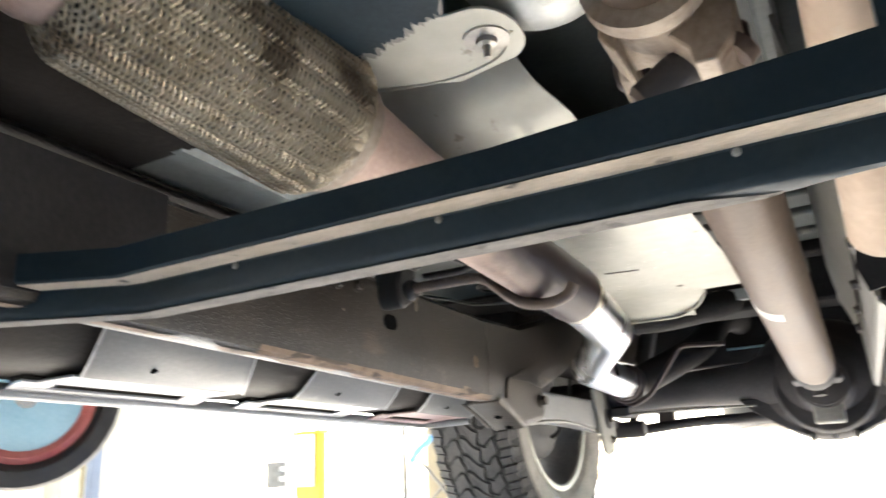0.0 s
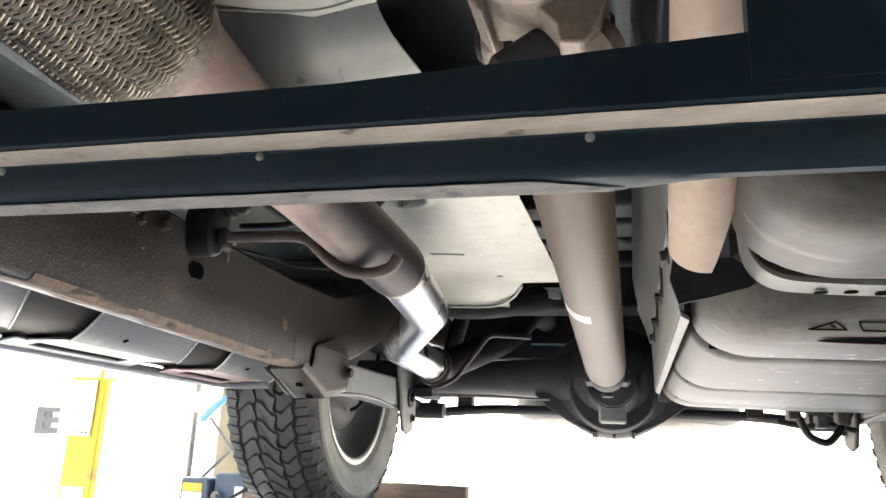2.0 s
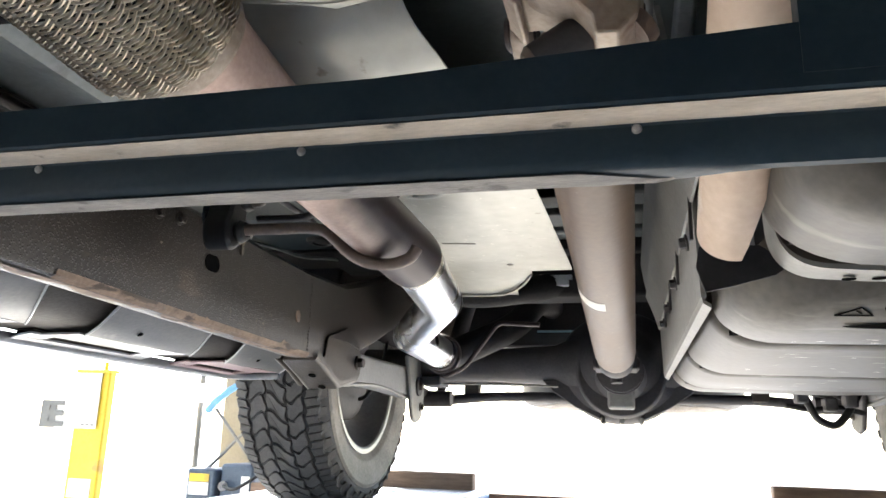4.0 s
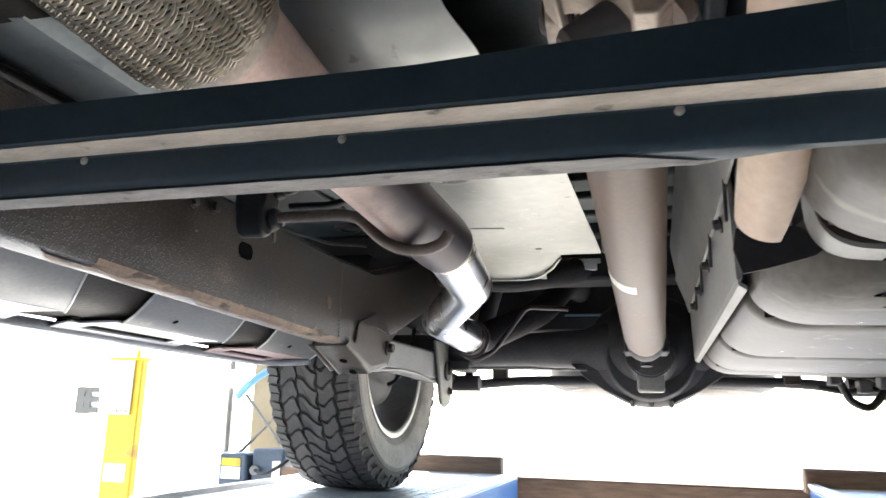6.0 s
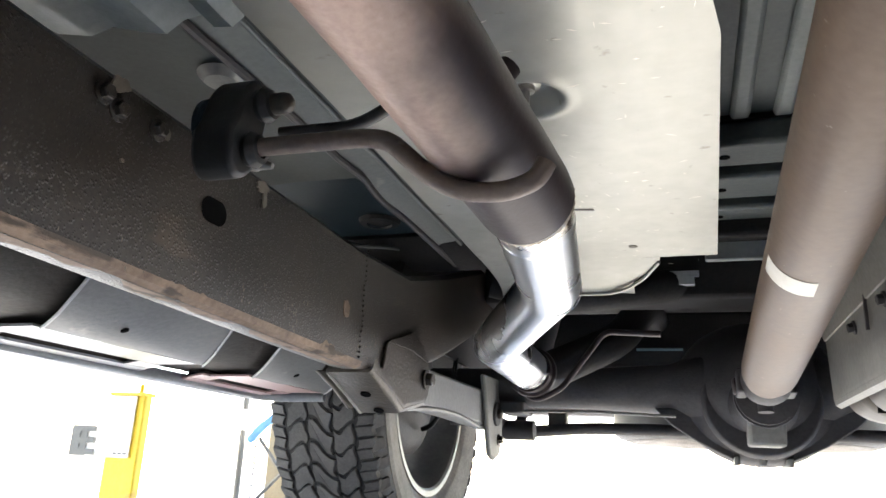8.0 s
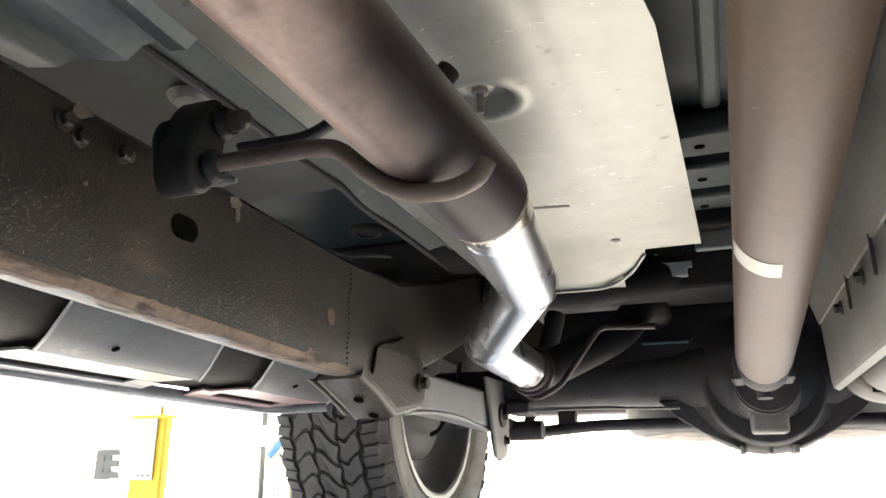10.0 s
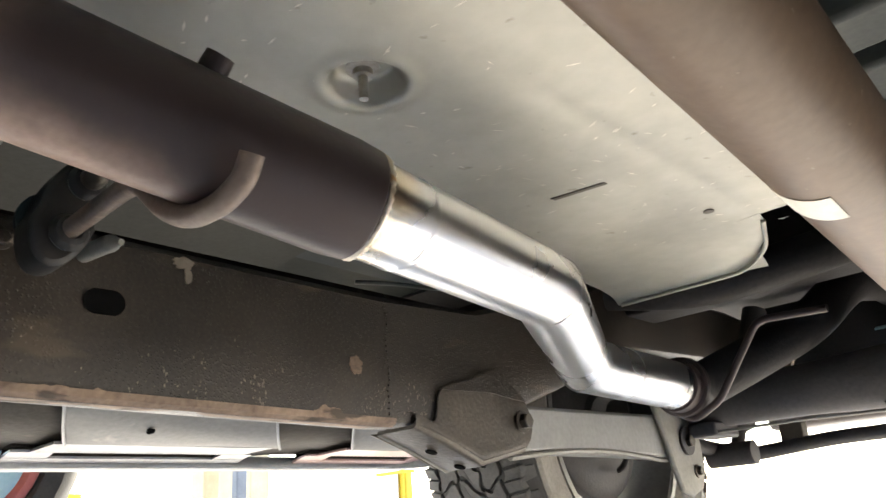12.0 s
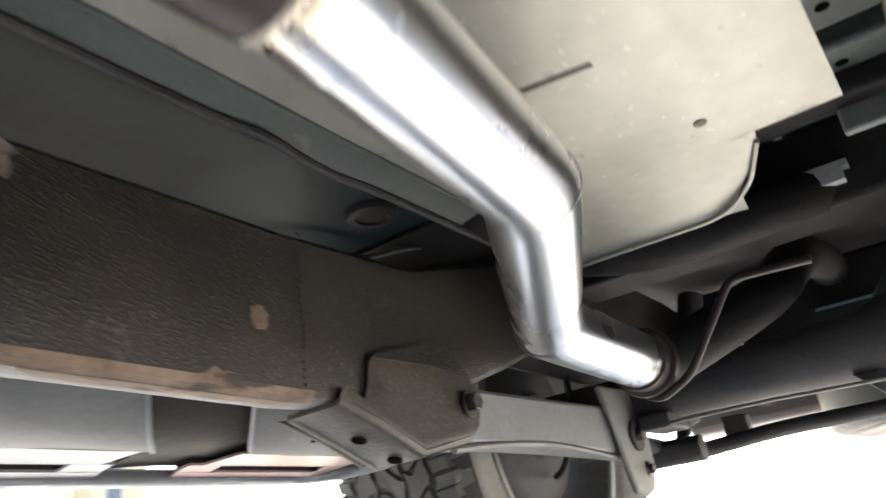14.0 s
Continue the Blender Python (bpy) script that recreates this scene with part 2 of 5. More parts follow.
def fillet(pts, radius, n=8):
    """A polyline with its corners rounded."""
    pts = [Vector(p) for p in pts]
    out = [pts[0]]
    for a, b, c in zip(pts, pts[1:], pts[2:]):
        u, v = (a - b), (c - b)
        d = min(radius, u.length * 0.48, v.length * 0.48)
        p, q = b + u.normalized() * d, b + v.normalized() * d
        for i in range(n + 1):
            t = i / n
            out.append(p * (1 - t) ** 2 + b * 2 * t * (1 - t) + q * t * t)
    out.append(pts[-1])
    return out


def tube(bm, pts, radii, seg=24, cap=True, squash=1.0, closed=False):
    """A round tube along a line; radii: one, or one a point."""
    pts = [Vector(p) for p in pts]
    if not isinstance(radii, (list, tuple)):
        radii = [radii] * len(pts)
    rings, side = [], None
    for i, p in enumerate(pts):
        t = (pts[min(i + 1, len(pts) - 1)] - pts[max(i - 1, 0)]).normalized()
        if side is None:
            side = t.cross(Vector((0, 0, 1)))
            if side.length < 0.1:
                side = t.cross(Vector((0, 1, 0)))
        side = (side - t * side.dot(t)).normalized()
        up = side.cross(t)
        rings.append([bm.verts.new(p + (side * math.cos(a) + up * math.sin(a) * squash) * radii[i])
                      for a in (2 * math.pi * k / seg for k in range(seg))])
    for a, b in zip(rings, rings[1:]):
        for k in range(seg):
            bm.faces.new((a[k], a[(k + 1) % seg], b[(k + 1) % seg], b[k]))
    if cap:
        bm.faces.new(rings[0][::-1])
        bm.faces.new(rings[-1])
    return bm


def tubed(pts, radii, seg=24, cap=True, squash=1.0):
    return tube(bmesh.new(), pts, radii, seg, cap, squash)


def lathe(bm, profile, centre, axis, seg=48):
    """Turns (radius, along) pairs round an axis; closed profile."""
    centre, axis = Vector(centre), Vector(axis).normalized()
    u = axis.cross(Vector((0, 0, 1)))
    if u.length < 0.1:
        u = axis.cross(Vector((0, 1, 0)))
    u.normalize()
    v = axis.cross(u)
    rings = [[bm.verts.new(centre + axis * h + (u * math.cos(2 * math.pi * k / seg) + v * math.sin(2 * math.pi * k / seg)) * r)
              for k in range(seg)] for r, h in profile]
    for a, b in zip(rings, rings[1:]):
        for k in range(seg):
            bm.faces.new((a[k], a[(k + 1) % seg], b[(k + 1) % seg], b[k]))
    return bm


def extrude(bm, outline, axis, lo, hi):
    """A prism: outline of 2D points in the other two axes (in x, y, z order), from lo to hi along axis."""
    def at(p, h):
        c = list(p)
        c.insert(axis, h)
        return bm.verts.new(c)
    a, b = [at(p, lo) for p in outline], [at(p, hi) for p in outline]
    n = len(a)
    for k in range(n):
        bm.faces.new((a[k], a[(k + 1) % n], b[(k + 1) % n], b[k]))
    bm.faces.new(a[::-1])
    bm.faces.new(b)
    return bm


def prism(outline, axis, lo, hi):
    return extrude(bmesh.new(), outline, axis, lo, hi)


def sheet(rows, thick, up=(0, 0, 1)):
    """A bent plate through a grid of points (rows of equal length), given thickness towards up."""
    bm = bmesh.new()
    up = Vector(up) * thick
    lo = [[bm.verts.new(Vector(p)) for p in r] for r in rows]
    hi = [[bm.verts.new(Vector(p) + up) for p in r] for r in rows]
    nr, nc = len(rows), len(rows[0])
    for g in (lo, hi):
        for i in range(nr - 1):
            for j in range(nc - 1):
                bm.faces.new((g[i][j], g[i][j + 1], g[i + 1][j + 1], g[i + 1][j]))
    for i in range(nr - 1):
        for j in (0, nc - 1):
            bm.faces.new((lo[i][j], lo[i + 1][j], hi[i + 1][j], hi[i][j]))
    for j in range(nc - 1):
        for i in (0, nr - 1):
            bm.faces.new((lo[i][j], lo[i][j + 1], hi[i][j + 1], hi[i][j]))
    return bm


def lerp(a, b, t):
    return a + (b - a) * t


def thing(name, at, label, category, group=""):
    ob = new(name)
    ob.location = at
    ob.empty_display_size = 0.1
    bpy.context.view_layer.update()
    return tagged(ob, label, category, group)


RAMP_Z = 1.295

# ---- setting ----
tagged(part("ground", boxes((-150, 150, -150, 150, -0.2, 0.0)), M_CONC, None, smooth=False), "pale worn concrete yard and workshop floor", "ground", kind="structure")
# Walls and roof are out of view, added to shape the light
tagged(part("wall_front", boxes((-5, 5.2, -6.2, -6.0, 0, 4.6)), M_WALL, smooth=False), "unseen painted block wall added behind the vehicle's nose", "wall", kind="structure")
tagged(part("wall_side", boxes((5.0, 5.2, -6.0, 3.2, 0, 4.6)), M_WALL, smooth=False), "unseen painted block side wall added to the workshop", "wall", kind="structure")
tagged(part("ceiling", boxes((-5, 5.2, -6.2, 3.3, 4.6, 4.75)), M_WALL, smooth=False), "unseen workshop roof added to shade the bay", "ceiling", kind="structure")

# Unseen blocker against light from the front left
tagged(part("light_block_left", boxes((-3.4, -3.2, -6.0, -2.2, 0, 4.6)), M_WALL, smooth=False), "unseen wall added to hold back light from the left", "wall", kind="structure")

# ---- the vehicle ----
truck = thing("pickup_truck", (0, 1.555, RAMP_Z), "four-wheel-drive pickup truck seen from underneath, standing on lift ramps", "truck")


def P(name, bm, mat, parent=None, label="", smooth=True, bevel=0.0):
    """A part of the truck, in world metres."""
    ob = part(name, bm, mat, None, label, smooth, bevel)
    top = parent if parent is not None else truck
    ob.parent = top
    ob.matrix_parent_inverse = top.matrix_world.inverted()
    return ob


# body shell: floor, sides, so that daylight comes from below and behind alone
P("body_floor", boxes((-0.90, 0.90, -2.6, 2.75, 1.93, 1.99)), M_FLOOR, label="grey painted steel body floor")
for s in (-1, 1):
    P("body_side", boxes((s * 0.90, s * 0.94, -2.6, 1.12, 1.66, 2.9), (s * 0.90, s * 0.94, 1.12, 2.0, 2.05, 2.9), (s * 0.90, s * 0.94, 2.0, 2.75, 1.75, 2.9)), M_STEP, smooth=False)
P("body_top", boxes((-0.94, 0.94, -2.6, 2.75, 2.9, 2.95)), M_STEP, smooth=False)
P("tailgate", boxes((-0.9, 0.9, 2.75, 2.8, 1.85, 2.9)), M_STEP, smooth=False)
P("front_floor", boxes((-0.9, 0.9, -2.65, -2.6, 1.5, 2.9)), M_STEP, smooth=False)


# chassis rails: boxed sections that kick up over the axle
def rail(sign):
    xi, xo = 0.494, 0.528
    ys = [(-2.4, 1.612, 1.75), (0.0, 1.612, 1.742), (0.78, 1.594, 1.737), (0.95, 1.60, 1.745), (1.12, 1.655, 1.79), (1.35, 1.74, 1.86), (1.8, 1.76, 1.87), (2.6, 1.72, 1.84)]
    bm = bmesh.new()
    rows = []
    for y, z0, z1 in ys:
        rows.append([bm.verts.new((sign * x, y, z)) for x, z in ((xi, z0 + 0.008), (xi + 0.0025, z0 + 0.0025), (xi + 0.008, z0), (xo, z0), (xo, z1), (xi + 0.008, z1), (xi, z1 - 0.008), (xi, z0 + 0.072), (xi - 0.0014, z0 + 0.060), (xi, z0 + 0.046))])
    for a, b in zip(rows, rows[1:]):
        for k in range(10):
            bm.faces.new((a[k], a[(k + 1) % 10], b[(k + 1) % 10], b[k]))
    bm.faces.new(rows[0])
    bm.faces.new(rows[-1][::-1])
    return bm


rail_l = P("chassis_rail", rail(-1), M_RAIL, label="black undercoated chassis rail with rusty scraped bottom edge")
rail_r = P("chassis_rail", rail(1), M_RAIL)


def bolt(at, axis, parent, r=0.008, h=0.008, mat=None):
    """A hexagon bolt head with a washer."""
    bm = lathe(bmesh.new(), [(0.0001, 0), (r * 1.45, 0), (r * 1.45, h * 0.22), (r * 1.4, h * 0.25), (0.0001, h * 0.25)], at, axis, 16)
    lathe(bm, [(0.0001, h * 0.25), (r, h * 0.25), (r, h * 0.9), (r * 0.85, h), (0.0001, h)], at, axis, 6)
    return P("bolt", bm, mat or M_BOLT, parent)


# rail details: slotted hole, scraped bottom edge, plate joint, weld drips, bolts
def slot_cap(cx, y, z, ly, lz, depth):
    pts = []
    for k in range(24):
        a = 2 * math.pi * k / 24
        pts.append((y + math.cos(a) * lz / 2 + (ly - lz) / 2 * (1 if math.cos(a) > 0 else -1), z + math.sin(a) * lz / 2))
    return prism(pts, 0, cx, cx + depth)


P("slot_hole", slot_cap(-0.4935, 0.481, 1.6795, 0.034, 0.0215, 0.0008), M_HOLE, rail_l, "dark oval access hole")
rng = random.Random(4)
# Thin dark sheet gives the forward rail its shade by colour
P("front_rail_shade", boxes((-0.4938, -0.4925, -2.4, 0.085, 1.621, 1.742)), M_SHADEBLACK, rail_l, "dark sheet standing for shade on the rail's forward length")


def scraped_edge(y0, y1, seed):
    """Bare strip round the lower corner, with a ragged upper edge where the coating has flaked."""
    bm = bmesh.new()
    n = int((y1 - y0) / 0.003)
    rows = []
    for i in range(n + 1):
        y = lerp(y0, y1, i / n)
        base = 1.612 + (1.594 - 1.612) * max(0, min(1, y / 0.78))
        h = noise.noise((y * 12, seed, 1)) + 0.45 * noise.noise((y * 41, 3, seed)) + 0.25 * noise.noise((y * 130, 3, seed)) - 0.34 + (y - 0.4) * 0.5
        h = max(0.0, min(0.010, h * 0.022)) * min(1, i / 4, (n - i) / 4)
        bare = noise.noise((y * 9, seed, 8)) + (y - 0.25) * 1.4 > -0.1 or h > 0
        rows.append((bare, h, [bm.verts.new(p) for p in ((-0.4929, y, base + 0.008 + h), (-0.4930, y, base + 0.0078), (-0.4953, y, base + 0.0019), (-0.5015, y, base - 0.0010))]))
    for (a, ha, p), (b, hb, q) in zip(rows, rows[1:]):
        if ha + hb > 0.0004:
            bm.faces.new((p[0], q[0], q[1], p[1]))
        if a and b:
            for k in (1, 2):
                bm.faces.new((p[k], q[k], q[k + 1], p[k + 1]))
    return bm


P("scraped_edge", scraped_edge(0.0, 0.80, 0.3), M_RUST, rail_l, "scraped rusty strip along the rail's lower edge")
def flange_scrape(y0, y1, seed):
    """A ragged bare patch on the rail's bottom flange."""
    bm = bmesh.new()
    n = int((y1 - y0) / 0.005)
    a, b2 = [], []
    for i in range(n + 1):
        y = lerp(y0, y1, i / n)
        z = (1.612 if y < 0 else 1.612 + (1.594 - 1.612) * min(1, y / 0.78)) - 0.0013
        w = (0.013 + 0.010 * noise.noise((y * 22, seed, 2))) * min(1, i / 4, (n - i) / 4)
        a.append(bm.verts.new((-0.5025, y, z)))
        b2.append(bm.verts.new((-0.5028 - max(0.0005, w), y, z)))
    for i in range(n):
        bm.faces.new((a[i], a[i + 1], b2[i + 1], b2[i]))
    return bm


for k, (y0, y1) in enumerate(((-0.2, 0.12), (0.16, 0.38), (0.40, 0.55), (0.57, 0.785))):
    P("flange_scrape", flange_scrape(y0, y1, k), M_RUST, rail_l)
bmj = bmesh.new()
for i in range(22):
    z = lerp(1.605, 1.735, i / 21)
    bmesh.ops.create_uvsphere(bmj, u_segments=6, v_segments=4, radius=0.0015, matrix=Matrix.Translation((-0.4925, 0.79 + 0.002 * rng.uniform(-1, 1), z)))
P("weld_seam", bmj, M_RAIL, rail_l)


def patch(y, z, w, h, seed):
    """An irregular flake of bare metal on the rail's inner face."""
    r = random.Random(seed)
    pts = []
    raw = [r.uniform(0.3, 1.1) for k in range(26)]
    for k in range(26):
        a = 2 * math.pi * k / 26
        q = sum(raw[k - m] for m in range(6)) / 6 + 0.18 * (raw[k] - 0.7)
        pts.append((y + math.cos(a) * w / 2 * q, z + math.sin(a) * h / 2 * q))
    return prism(pts, 0, -0.4937, -0.4920)


for i, (y, z, w, h) in enumerate(((0.744, 1.655, 0.022, 0.024), (0.547, 1.726, 0.030, 0.016), (0.358, 1.730, 0.024, 0.016), (0.371, 1.679, 0.005, 0.004), (0.552, 1.716, 0.010, 0.022), (0.41, 1.716, 0.012, 0.012))):
    P("bare_patch", patch(y, z, w, h, i), M_RUST if i == 0 else M_SCUFF, rail_l)
fl = random.Random(12)
bmf = bmesh.new()
for i in range(700):
    y = fl.gauss(0.70, 0.14)
    z = 1.606 + abs(fl.gauss(0, 0.026))
    if noise.noise((y * 26, z * 30, 5)) < 0.12:
        continue
    if not 0.30 < y < 0.87 or (0.785 < y < 0.795):
        continue
    r, k = fl.uniform(0.0003, 0.0011) * (0.7 if z > 1.64 else 1), fl.uniform(0.6, 3.4)
    ring = [bmf.verts.new((-0.4921, y + math.cos(a) * r * fl.uniform(0.5, 1), z + math.sin(a) * r * k * fl.uniform(0.5, 1))) for a in (2 * math.pi * q / 7 for q in range(7))]
    bmf.faces.new(ring)
tagged(P("chipped_flecks", bmf, M_SCUFF, rail_l, "small pale chips and scuffs"), kind="stuff")
for y, z in ((0.401, 1.716), (0.345, 1.718), (0.36, 1.712)):
    bolt((-0.494, y, z), (1, 0, 0), rail_l, 0.006, 0.007, M_RAIL)


# crossmember: stepped pressing between and under the rails, ends flared forward
def crossmember():
    bm = bmesh.new()
    rows = []
    xs = [-0.86, -0.72, -0.62, -0.56, -0.52, -0.49, -0.46, -0.42, -0.3, -0.1, 0.03, 0.05, 0.07, 0.09, 0.12, 0.2, 0.35, 0.46, 0.52, 0.62]
    for x in xs:
        fl = max(0.0, -x - 0.42)
        back = -fl * 0.45
        s = max(0.0, min(1.0, (x - 0.035) / 0.055))
        s = s * s * (3 - 2 * s)
        top = 1.645 + max(0, x + 0.1) * 0.045
        lipb = lerp(0.020, 0.002, s)
        knee = lerp(1.6035, 1.611, s)
        prof = [(-0.023, top), (-0.023, 1.6225), (-0.0215, 1.6212), (-0.0015, 1.6206), (0.0, 1.6190), (0.0, knee), (lerp(0.003, 0.0035, s), lerp(1.5995, 1.6025, s)), (lerp(0.006, 0.0065, s), 1.5985),
                (lerp(0.022, 0.0115, s), 1.598), (lerp(0.022, 0.0115, s), 1.602), (0.009, 1.6065), (0.006, 1.626), (-0.016, 1.6275), (-0.018, top)]
        rows.append([bm.verts.new((x, y + back, z + 0.003)) for y, z in prof])
    n = len(rows[0])
    for a, b in zip(rows, rows[1:]):
        for k in range(n):
            bm.faces.new((a[k], a[(k + 1) % n], b[(k + 1) % n], b[k]))
    bm.faces.new(rows[0])
    bm.faces.new(rows[-1][::-1])
    return bm


xm = P("crossmember", crossmember(), M_XMEM, label="satin black stepped steel crossmember with dusty ledges")


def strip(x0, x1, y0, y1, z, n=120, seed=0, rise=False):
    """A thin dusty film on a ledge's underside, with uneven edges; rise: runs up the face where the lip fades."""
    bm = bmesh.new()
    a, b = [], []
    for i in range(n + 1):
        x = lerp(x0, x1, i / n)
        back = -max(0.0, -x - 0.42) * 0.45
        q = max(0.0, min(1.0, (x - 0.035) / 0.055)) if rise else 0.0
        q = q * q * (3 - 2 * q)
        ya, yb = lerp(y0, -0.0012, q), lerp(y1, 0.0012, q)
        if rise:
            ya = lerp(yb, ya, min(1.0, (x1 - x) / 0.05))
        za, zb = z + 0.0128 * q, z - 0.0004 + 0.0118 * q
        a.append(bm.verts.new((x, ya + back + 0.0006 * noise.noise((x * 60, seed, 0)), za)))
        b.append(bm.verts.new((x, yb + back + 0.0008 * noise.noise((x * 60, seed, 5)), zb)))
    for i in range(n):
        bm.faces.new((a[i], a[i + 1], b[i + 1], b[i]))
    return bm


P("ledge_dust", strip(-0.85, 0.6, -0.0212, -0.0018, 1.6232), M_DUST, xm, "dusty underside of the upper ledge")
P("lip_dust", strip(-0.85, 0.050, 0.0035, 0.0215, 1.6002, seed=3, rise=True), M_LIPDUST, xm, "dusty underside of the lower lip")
for x in (-0.318, -0.149, 0.027, 0.24):
    P("rivet", lathe(bmesh.new(), [(0.0001, -0.0016), (0.0016, -0.0014), (0.0025, -0.0004), (0.0027, 0.001), (0.0001, 0.001)], (x, -0.0002, 1.6205), (0, 1, 0), 16), M_BOLT, xm)

P("mount_plate", boxes((0.098, 0.30, -0.0236, -0.012, 1.632, 1.83)), M_XMEM, xm)

# ---- exhaust ----
NECK, WELD, E1, E2, END = Vector((-0.307, 0.105, 1.764)), Vector((-0.238, 0.532, 1.687)), Vector((-0.263, 0.768, 1.679)), Vector((-0.382, 1.01, 1.658)), Vector((-0.380, 1.245, 1.650))
axis0 = (WELD - NECK).normalized()
muff = P("muffler_pipe", tubed([NECK, NECK + axis0 * 0.03, NECK + axis0 * 0.1, lerp(NECK, WELD, 0.5), WELD - axis0 * 0.02, WELD - axis0 * 0.004, WELD], [0.049, 0.0465, 0.041, 0.0385, 0.0385, 0.0372, 0.0335], 48), M_MUFF, label="heat-stained brown steel muffler pipe with light painted on its left side")
FL0 = NECK - axis0 * 0.245


def braid():
    """Woven wire sleeve: strands wound both ways, passing over and under."""
    bm = bmesh.new()
    n_str, turns, steps = 38, 1.45, 720
    u = axis0.cross(Vector((0, 0, 1))).normalized()
    v = axis0.cross(u)
    for way in (1, -1):
        for s in range(n_str):
            prev = None
            for i in range(steps + 1):
                t = i / steps
                w = t * turns * 2 * math.pi
                a = way * w + 2 * math.pi * s / n_str + 0.045 * noise.noise((s * 0.9, t * 11, way * 3))
                swell = 0.067 if 0.09 < t < 0.91 else lerp(0.053, 0.067, math.sin(min(t, 1 - t) / 0.09 * math.pi / 2))
                r = swell + way * 0.0019 * math.cos(way * w * n_str / 2 + math.pi * s + math.pi / 4) + 0.0005 * noise.noise((s * 0.7, t * 9, way))
                rad = u * math.cos(a) + v * math.sin(a)
                tan = (v * math.cos(a) - u * math.sin(a)) * way * turns * 2 * math.pi * swell + axis0 * 0.245
                side = rad.cross(tan).normalized() * 0.00125
                p = FL0 + axis0 * (0.24 * t) + rad * r
                ring = [bm.verts.new(p - side), bm.verts.new(p + rad * 0.0009), bm.verts.new(p + side)]
                if prev:
                    for k in range(2):
                        bm.faces.new((prev[k], prev[k + 1], ring[k + 1], ring[k]))
                prev = ring
    return bm


flex = P("flex_pipe", tubed([FL0 - axis0 * 0.2, FL0 - axis0 * 0.01, FL0, FL0 + axis0 * 0.03, NECK - axis0 * 0.04, NECK - axis0 * 0.012], [0.045, 0.045, 0.05, 0.0625, 0.0625, 0.05], 40), M_CORE, label="exhaust flex joint in a dirty woven wire sleeve")
tagged(P("wire_braid", braid(), M_MESH, flex, "dirty woven steel wire braid"), kind="stuff")
P("front_pipe", tubed([FL0 - axis0 * 0.55, FL0 - axis0 * 0.05, FL0 - axis0 * 0.035, FL0 - axis0 * 0.018, FL0 - axis0 * 0.012, FL0 + axis0 * 0.004], [0.046, 0.046, 0.050, 0.0535, 0.0535, 0.050], 40), M_MUFF, flex, "brown steel pipe ahead of the flex joint")
P("collar", lathe(bmesh.new(), [(0.049, -0.018), (0.0545, -0.016), (0.0550, 0.002), (0.052, 0.008), (0.049, 0.009)], NECK, axis0, 48), M_YOKE, flex)

newp = P("tail_pipe", tubed(fillet([WELD - axis0 * 0.012, WELD, E1, E2, END], 0.022, 4), 0.0335, 48), M_NEWPIPE, label="shiny new stainless exhaust section with mitred bends")


def ring_seam(at, axis, r, thick=0.0022, wobble=0.0008, seg=72, seed=1):
    """A bead of weld round a pipe."""
    axis = Vector(axis).normalized()
    u = axis.cross(Vector((0, 0, 1))).normalized()
    v = axis.cross(u)
    q = random.Random(seed)
    pts = []
    for k in range(seg + 1):
        a = 2 * math.pi * k / seg
        pts.append(Vector(at) + (u * math.cos(a) + v * math.sin(a)) * (r + (wobble * q.uniform(-1, 1) if 0 < k < seg else 0)) + axis * (wobble * q.uniform(-1, 1) if 0 < k < seg else 0))
    return tubed(pts, [thick * (0.8 + 0.4 * (k % 2)) for k in range(seg + 1)], 8)


P("weld_bead", ring_seam(WELD, axis0, 0.0342, 0.0024, 0.0003), M_WELD, newp, "straw and rust tinted weld bead")
P("slip_joint", lathe(bmesh.new(), [(0.0334, 0.034), (0.0341, 0.036), (0.0341, 0.039), (0.0334, 0.041)], WELD, (E1 - WELD), 48), M_NEWPIPE, newp)
for c, ax, sd in ((E1, (E2 - WELD), 2), (E2, (END - E1), 3)):
    P("mitre_weld", ring_seam(c, ax, 0.0335, 0.0005, 0.0001, seed=sd), M_NEWPIPE, newp)
P("sleeve_edge", ring_seam(lerp(E2, END, 0.36), END - E2, 0.0335, 0.0005, 0.0001, seed=5), M_NEWPIPE, newp)
axe = (END - E2).normalized()
clampring = P("pipe_clamp", lathe(bmesh.new(), [(0.033, -0.014), (0.0365, -0.013), (0.037, 0.004), (0.042, 0.006), (0.043, 0.014), (0.036, 0.016), (0.033, 0.016)], END, axe, 48), M_MUFF, newp, "rusty brown clamp ring")
# Near-black instead of brown steel: the shade over the axle is in its colour
rear_pipe = P("over_axle_pipe", tubed(fillet([END + axe * 0.014, END + Vector((0.0, 0.06, 0.0)), (-0.315, 1.39, 1.695), (-0.25, 1.47, 1.742), (-0.215, 1.62, 1.83), (-0.20, 1.85, 1.865), (-0.20, 2.3, 1.80)], 0.07, 8), 0.034, 32), M_SHADEBLACK, label="brown steel exhaust pipe rising over the rear axle, coloured as in deep shade")
P("hanger_rod", tubed(fillet([(-0.405, 1.262, 1.622), (-0.372, 1.262, 1.602), (-0.330, 1.26, 1.622), (-0.256, 1.257, 1.719), (-0.165, 1.253, 1.713)], 0.014, 5), 0.0052, 12), M_MUFF, rear_pipe)

